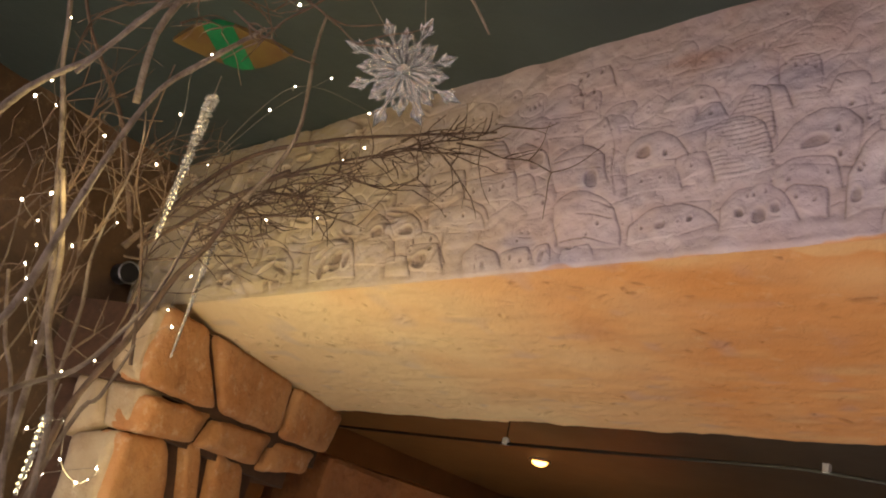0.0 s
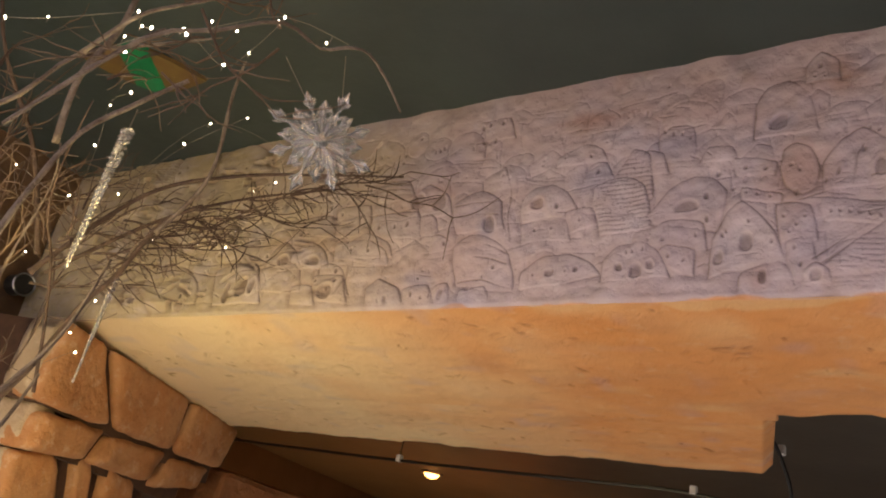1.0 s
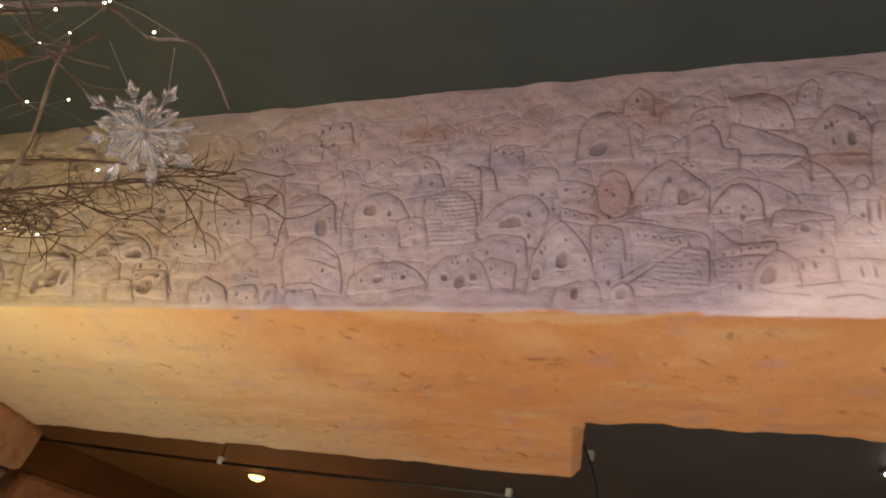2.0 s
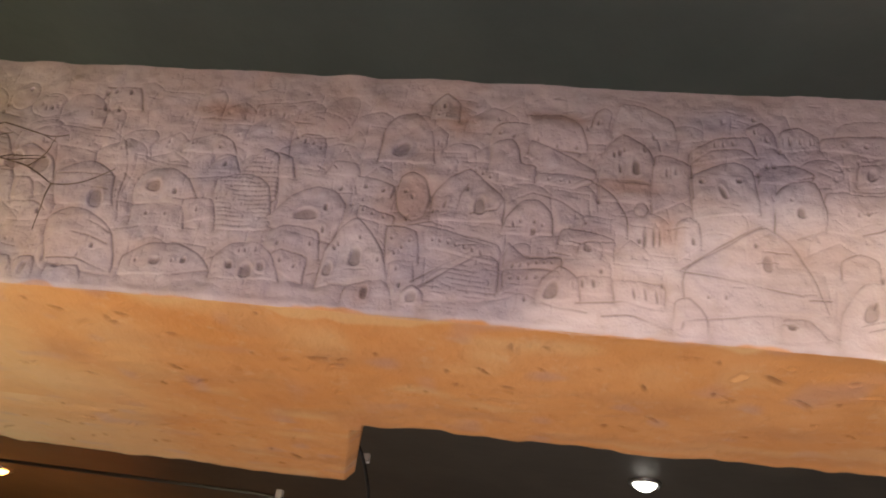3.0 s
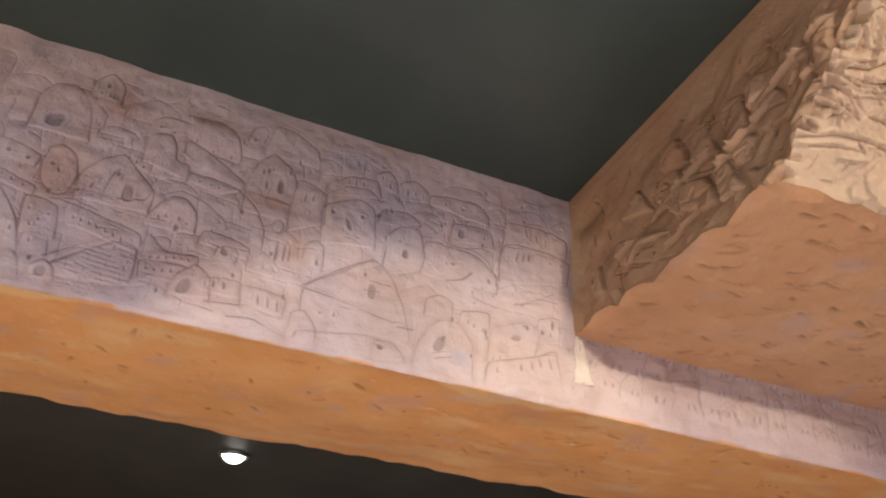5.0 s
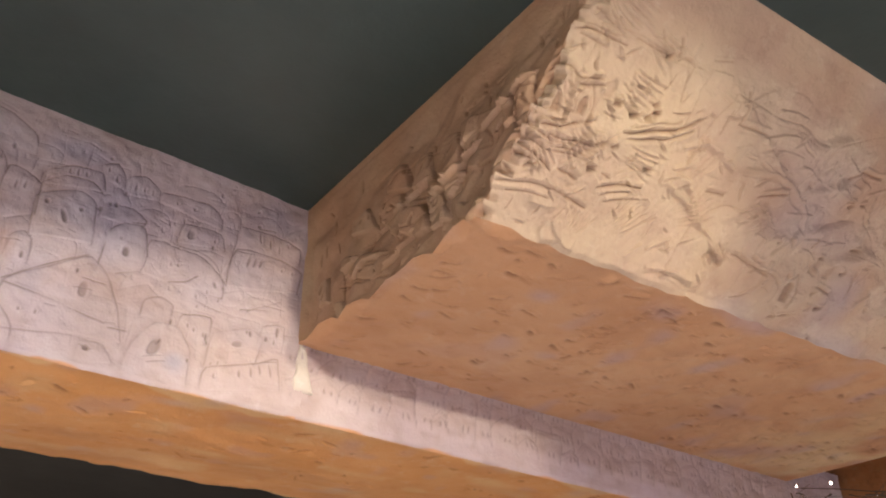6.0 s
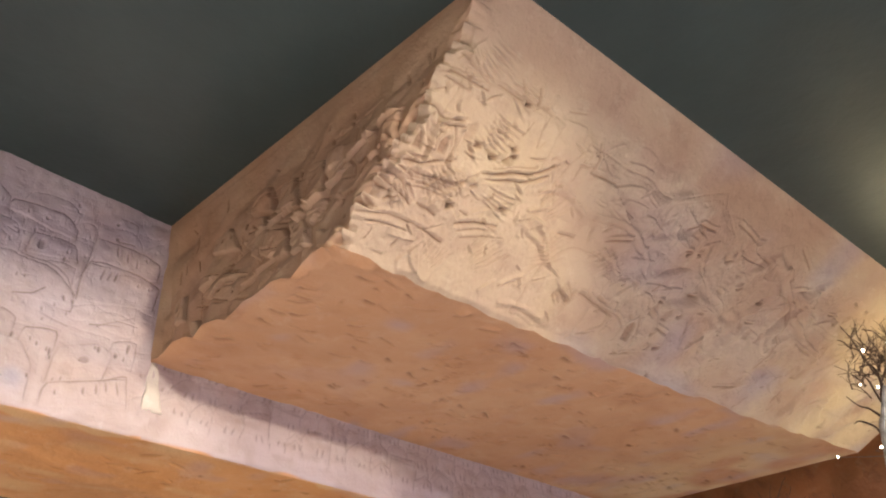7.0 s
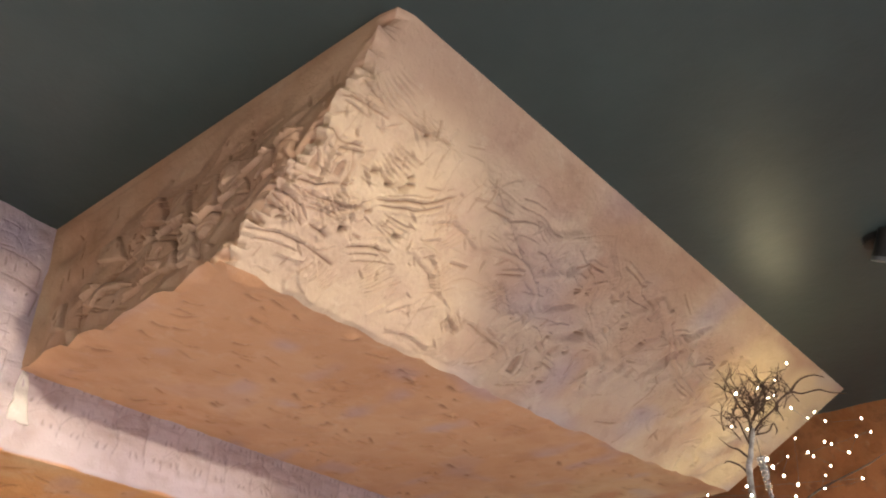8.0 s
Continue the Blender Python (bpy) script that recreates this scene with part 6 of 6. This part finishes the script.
flake = thing("snowflake_ornament", "clear acrylic snowflake ornament hanging from a twig", "ornament", (-0.753, 0.691, 2.188))
facing = look((0, 0, 0), (0.75, -0.62, -0.25), 12).to_3x3().to_4x4()
for i in range(16):
    bm = bmesh.new()
    a = 6.2832 * i / 16
    m = facing @ Matrix.Rotation(a, 4, "Z")
    reach = (0.086, 0.060, 0.076, 0.062)[i % 4]
    crystal(bm, (0.008, 0), (reach * 0.62, 0), 0.013, 0.005, m)
    crystal(bm, (reach * 0.5, 0), (reach, 0), 0.014, 0.006, m)
    for s in (-1, 1):
        crystal(bm, (reach * 0.38, 0), (reach * 0.62, s * reach * 0.17), 0.007, 0.004, m)
        crystal(bm, (reach * 0.62, 0), (reach * 0.84, s * reach * 0.13), 0.006, 0.003, m)
    part("crystal_arm", bm, ACRYLIC, flake)
for i in range(14):
    bm = bmesh.new()
    m = facing @ Matrix.Translation((0, 0, 0.008 if i % 2 else -0.007)) @ Matrix.Rotation(6.2832 * (i + 0.5) / 14, 4, "Z")
    crystal(bm, (0.004, 0), (0.040 + 0.009 * (i % 3), 0), 0.010, 0.005, m)
    part("small_crystal", bm, ACRYLIC, flake)
bm = bmesh.new()
bmesh.ops.create_icosphere(bm, subdivisions=1, radius=0.013, matrix=facing @ Matrix.Diagonal((1, 1, 0.6, 1)))
part("hub", bm, ACRYLIC, flake)
bm = bmesh.new()
tube(bm, local([(-0.736, 0.696, 2.239), (-0.713, 0.651, 2.300)], flake), 0.0007, 0.0007, 4)
part("thread", bm, WIRE, flake)
bm = bmesh.new()
tube(bm, local([(-0.778, 0.675, 2.239), (-0.808, 0.626, 2.302)], flake), 0.0007, 0.0007, 4)
part("thread", bm, WIRE, flake)


def icicle(label, top, length, radius, tilt=(0, 0)):
    ob = thing("icicle_ornament", label, "ornament", top, group="hanging icicles")
    n = int(length / 0.0115)
    for i in range(n):
        t = i / n
        rad = radius * (1 - 0.72 * t)
        bm = bmesh.new()
        bmesh.ops.create_uvsphere(bm, u_segments=10, v_segments=6, radius=1)
        for v in bm.verts:
            v.co = Vector((v.co.x * rad, v.co.y * rad, v.co.z * 0.0062 + 0.35 * rad * v.co.x))
        bmesh.ops.rotate(bm, verts=bm.verts, matrix=Matrix.Rotation(i * 0.9, 3, "Z"))
        bmesh.ops.translate(bm, verts=bm.verts, vec=(tilt[0] * t, tilt[1] * t, -0.02 - t * length))
        part("twist", bm, FROSTED, ob, smooth=True)
    bm = bmesh.new()
    tube(bm, [(0, 0, 0.04), (0, 0, -0.02), (tilt[0], tilt[1], -length)], 0.0015, 0.0012, 4)
    part("thread", bm, WIRE, ob)


icicle("clear twisted icicle ornament hung on a branch", (-1.474, 0.804, 2.429), 0.33, 0.015)
icicle("slender beaded icicle ornament hung on a branch", (-1.643, 1.016, 2.217), 0.28, 0.009)
icicle("short glossy icicle ornament low on the tree", (-1.430, 0.726, 1.727), 0.13, 0.011)

# round enamel plate on the ceiling
plate = thing("ceiling_plate", "round yellow enamel plate with a green band on the ceiling", "plate", (-1.958, 1.028, 2.885))
for name, mat, x0, x1 in (("disc", OLIVE, -1.0, -0.30), ("band", GREEN, -0.30, 0.22), ("disc", OLIVE, 0.22, 1.0)):
    bm = bmesh.new()
    n = 14
    xs = [x0 + (x1 - x0) * i / n for i in range(n + 1)]
    rim = [(x, 1 - abs(x) ** 1.5) for x in xs] + [(x, abs(x) ** 1.5 - 1) for x in xs[::-1]]
    turn = Matrix.Rotation(radians(32), 3, "Z")
    loops = []
    for z, k in ((-0.002, 1.0), (-0.014, 0.985)):
        loops.append([bm.verts.new(turn @ Vector((0.19 * k * x, 0.105 * k * y, z))) for x, y in rim])
    bm.faces.new(loops[1])
    for i in range(len(rim)):
        j = (i + 1) % len(rim)
        bm.faces.new((loops[0][i], loops[0][j], loops[1][j], loops[1][i]))
    bmesh.ops.remove_doubles(bm, verts=bm.verts, dist=0.0004)
    part(name, bm, mat, plate)

# black round socket with a pale rim on the brown wall
eye = thing("wall_speaker", "small black round speaker with a pale rim on the brown wall", "speaker", (-2.835, 1.39, 2.395))
bm = bmesh.new()
bmesh.ops.create_cone(bm, cap_ends=True, segments=32, radius1=0.038, radius2=0.035, depth=0.07, matrix=Matrix.Rotation(radians(90), 4, "Y"))
grille = part("grille", bm, BLACK, eye)
bm = bmesh.new()
ring = [bm.verts.new((0.028, 0.0395 * math.cos(a), 0.0395 * math.sin(a))) for a in [6.2832 * i / 32 for i in range(32)]]
tube(bm, [(0.032, 0.0395 * math.cos(a), 0.0395 * math.sin(a)) for a in [6.2832 * i / 24 for i in range(25)]], 0.0028, 0.0028, 6)
bmesh.ops.delete(bm, geom=ring, context="VERTS")
part("rim", bm, STEEL, grille, "pale metal rim")


# ---------------------------------------------------------------- ceiling lamps and the cable beyond
def downlight(name, label, where, glow, radius):
    ob = thing(name, label, "lamp", where, group="ceiling lamps")
    bm = bmesh.new()
    bmesh.ops.create_uvsphere(bm, u_segments=24, v_segments=12, radius=radius * 0.85)
    for v in bm.verts:
        v.co.z *= 0.7
    shade = part("diffuser", bm, glow, ob, smooth=True)
    bm = bmesh.new()
    tube(bm, [(radius * math.cos(a), radius * math.sin(a), 0.0) for a in [6.2832 * i / 24 for i in range(25)]], radius * 0.2, radius * 0.2, 6)
    part("trim_ring", bm, STEEL, shade, "grey metal ring")
    return ob


downlight("recessed_lamp", "small bright white recessed lamp in the dark ceiling", FAR_LIGHTS[0], LED, 0.075)
downlight("recessed_lamp", "small amber recessed lamp in the dark ceiling", FAR_LIGHTS[1], AMBER, 0.085)
# housings for the added fill lamps, out of view
for place in FILL_LAMPS + FLOOR_FILLS:
    downlight("recessed_lamp", "unseen recessed lamp added to fill the dining room", (place[0], place[1], 2.93), FILL_GLOW, 0.07)
cable = thing("ceiling_cable", "black cable strung along behind the carved beam", "cable", (-2.9, 3.1, 2.3))
bm = bmesh.new()
tube(bm, local([(-5.040, 3.3, 2.455), (-3.515, 3.12, 2.326), (-3.289, 3.1, 2.312), (-2.280, 3.1, 2.289), (-1.183, 3.1, 2.280), (-0.969, 3.1, 2.275), (-0.760, 3.1, 2.255), (-0.650, 3.1, 2.252), (-0.575, 3.08, 2.283), (-0.600, 3.0, 2.415), (-0.660, 2.93, 2.555), (-0.70, 2.92, 2.885)], cable), 0.007, 0.007, 6)
part("cord", bm, BLACK, cable)
for x, z in ((-2.288, 2.293), (-0.919, 2.279), (-0.602, 2.436)):
    y = 3.1 if z < 2.35 else 3.04
    part("clip", box(Vector((x - 0.012, y - 0.015, z - 0.010)) - cable.location, Vector((x + 0.012, y + 0.015, z + 0.022)) - cable.location, 0.003), WHITE, cable)
bm = bmesh.new()
tube(bm, local([(-2.288, 3.1, 2.305), (-2.29, 3.1, 2.885)], cable), 0.003, 0.003, 5)
part("hanger", bm, BLACK, cable)

def spotlight(label, where, aim):
    ob = thing("ceiling_spotlight", label, "spotlight", where, group="ceiling spotlights")
    bm = bmesh.new()
    bmesh.ops.create_cone(bm, cap_ends=True, segments=20, radius1=0.034, radius2=0.034, depth=0.02, matrix=Matrix.Translation((0, 0, -0.01)))
    part("base", bm, BLACK, ob)
    m = look((0, 0, -0.075), Vector(aim) - Vector(where) + Vector((0, 0, 0)), 0)
    bm = bmesh.new()
    bmesh.ops.create_cone(bm, cap_ends=True, segments=20, radius1=0.030, radius2=0.026, depth=0.085, matrix=m @ Matrix.Translation((0, 0, 0.045)))
    can = part("can", bm, BLACK, ob)
    bm = bmesh.new()
    bmesh.ops.create_cone(bm, cap_ends=True, segments=20, radius1=0.031, radius2=0.030, depth=0.012, matrix=m @ Matrix.Translation((0, 0, -0.001)))
    part("bezel", bm, GREY, can, "grey bezel")
    bm = bmesh.new()
    tube(bm, [(0, 0, -0.015), (0, 0, -0.06)], 0.008, 0.008, 6)
    part("stem", bm, BLACK, ob)


spotlight("black ceiling spotlight with a grey bezel", (2.41, -0.315, 2.885), (2.75, 0.2, 1.9))
spotlight("black ceiling spotlight aimed at the carved bulkhead", (0.87, -3.10, 2.885), (1.21, 0.46, 2.2))
spotlight("black ceiling spotlight aimed at the carved beam", (0.14, -3.10, 2.885), (0.60, 1.45, 1.7))

# ---------------------------------------------------------------- the smaller lit tree
small = thing("birch_tree", "slim white birch decoration with dark twigs and fairy lights", "tree", (2.62, 0.36, 0))
bm = bmesh.new()
tube(bm, local([(2.62, 0.36, 0), (2.60, 0.37, 0.9), (2.600, 0.300, 1.684), (2.630, 0.250, 2.323), (2.630, 0.228, 2.422), (2.630, 0.200, 2.505)], small), 0.030, 0.006, 10, 0.1)
part("trunk", bm, BIRCH, small, smooth=True)
for pts in ([(2.630, 0.217, 2.455), (2.630, 0.205, 2.515), (2.630, 0.219, 2.565), (2.630, 0.240, 2.648), (2.630, 0.266, 2.726)], [(2.630, 0.207, 2.506), (2.630, 0.229, 2.597), (2.630, 0.261, 2.654), (2.630, 0.285, 2.685)], [(2.630, 0.199, 2.523), (2.630, 0.175, 2.563), (2.630, 0.139, 2.619), (2.630, 0.175, 2.668), (2.630, 0.210, 2.694)], [(2.630, 0.192, 2.530), (2.630, 0.146, 2.573), (2.630, 0.140, 2.629), (2.630, 0.151, 2.690)], [(2.630, 0.208, 2.488), (2.630, 0.116, 2.556), (2.630, 0.094, 2.606), (2.630, 0.079, 2.678)], [(2.630, 0.120, 2.539), (2.630, 0.064, 2.588), (2.630, -0.015, 2.574), (2.630, -0.086, 2.541)], [(2.630, 0.064, 2.588), (2.630, 0.021, 2.622), (2.630, -0.041, 2.607)], [(2.630, 0.220, 2.455), (2.630, 0.236, 2.532), (2.630, 0.262, 2.571)], [(2.630, 0.237, 2.424), (2.630, 0.272, 2.459), (2.630, 0.311, 2.505)], [(2.630, 0.249, 2.374), (2.630, 0.282, 2.416), (2.630, 0.313, 2.420)], [(2.630, 0.195, 2.485), (2.630, 0.138, 2.507), (2.630, 0.139, 2.471)],
            [(2.645, 0.224, 2.196), (2.704, 0.090, 2.301), (2.762, -0.065, 2.365), (2.820, -0.200, 2.409)], [(2.643, 0.233, 2.093), (2.598, 0.504, 2.168), (2.499, 0.767, 2.203), (2.348, 0.927, 2.222)]):
    bm = bmesh.new()
    crooked = [pts[0]]
    for a, b in zip(pts, pts[1:]):
        crooked += [tuple((p + q) / 2 + rnd.uniform(-0.014, 0.014) for p, q in zip(a, b)), b]
    tube(bm, local(crooked, small), 0.0040, 0.0012, 6, 0.35)
    part("limb", bm, TWIG, small, smooth=True)
bm = bmesh.new()
for _ in range(44):
    a = Vector((rnd.uniform(2.58, 2.66), 0.183 + rnd.gauss(0, 0.05), 2.546 + rnd.gauss(0, 0.05)))
    sprig(bm, a - small.location, (rnd.uniform(-0.3, 0.3), rnd.uniform(-0.7, 0.7), rnd.uniform(0.2, 1)), rnd.uniform(0.05, 0.11), 0.0022, 1, rnd)
for _ in range(24):
    k = rnd.random()
    a = Vector((2.643, 0.233, 2.093)).lerp(Vector((2.347, 0.978, 2.219)), k)
    sprig(bm, a - small.location, (rnd.uniform(-0.3, 0.3), rnd.uniform(-0.5, 0.8), rnd.uniform(-0.2, 0.5)), rnd.uniform(0.05, 0.14), 0.0022, 1, rnd)
tagged(part("twig_spray", bm, TWIG, small, "fine dark crooked twigs"), kind="stuff")
COOL = "bright fairy lights on the smaller birch decoration"
light_string("string_lights", COOL, [(2.600, 0.214, 2.617), (2.690, 0.165, 2.653), (2.660, 0.139, 2.635), (2.630, 0.098, 2.634), (2.600, 0.128, 2.574), (2.690, 0.127, 2.613), (2.660, 0.053, 2.691)], 0, 0.004, (2.630, 0.098, 2.634), (1.0, 1.8))
light_string("string_lights", COOL, [(2.600, 0.255, 2.514), (2.690, 0.234, 2.530), (2.660, 0.189, 2.412), (2.630, 0.172, 2.377), (2.600, 0.115, 2.391), (2.690, 0.163, 2.365), (2.660, 0.121, 2.323), (2.630, 0.091, 2.450)], 0, 0.004, (2.600, 0.115, 2.391), (1.0, 1.8))
light_string("string_lights", COOL, [(2.600, 0.072, 2.530), (2.840, 0.071, 2.569), (2.810, 0.042, 2.575), (2.780, 0.013, 2.525), (2.750, -0.090, 2.498)], 0, 0.004, (2.810, 0.042, 2.575), (1.0, 1.8))
light_string("string_lights", COOL, [(2.750, 0.032, 2.458), (2.840, 0.029, 2.473), (2.810, -0.018, 2.425), (2.780, -0.060, 2.461), (2.750, -0.104, 2.454), (2.840, 0.101, 2.461), (2.810, 0.081, 2.439), (2.780, 0.034, 2.390)], 0, 0.004, (2.750, -0.104, 2.454), (1.0, 1.8))
light_string("string_lights", COOL, [(2.750, 0.058, 2.357), (2.840, 0.081, 2.345), (2.810, -0.034, 2.341), (2.630, 0.261, 2.334), (2.600, 0.243, 2.302), (2.690, 0.399, 2.352), (2.660, 0.139, 2.290)], 0, 0.004, (2.630, 0.261, 2.334), (1.0, 1.8))
light_string("string_lights", COOL, [(2.597, 0.400, 2.140), (2.569, 0.588, 2.176), (2.499, 0.767, 2.193), (2.348, 0.946, 2.200)], 9, 0.03, (2.549, 0.609, 2.186), (0.8, 1.6))
icicle("white twisted icicle ornament on the birch", (2.580, 0.187, 2.416), 0.16, 0.016)
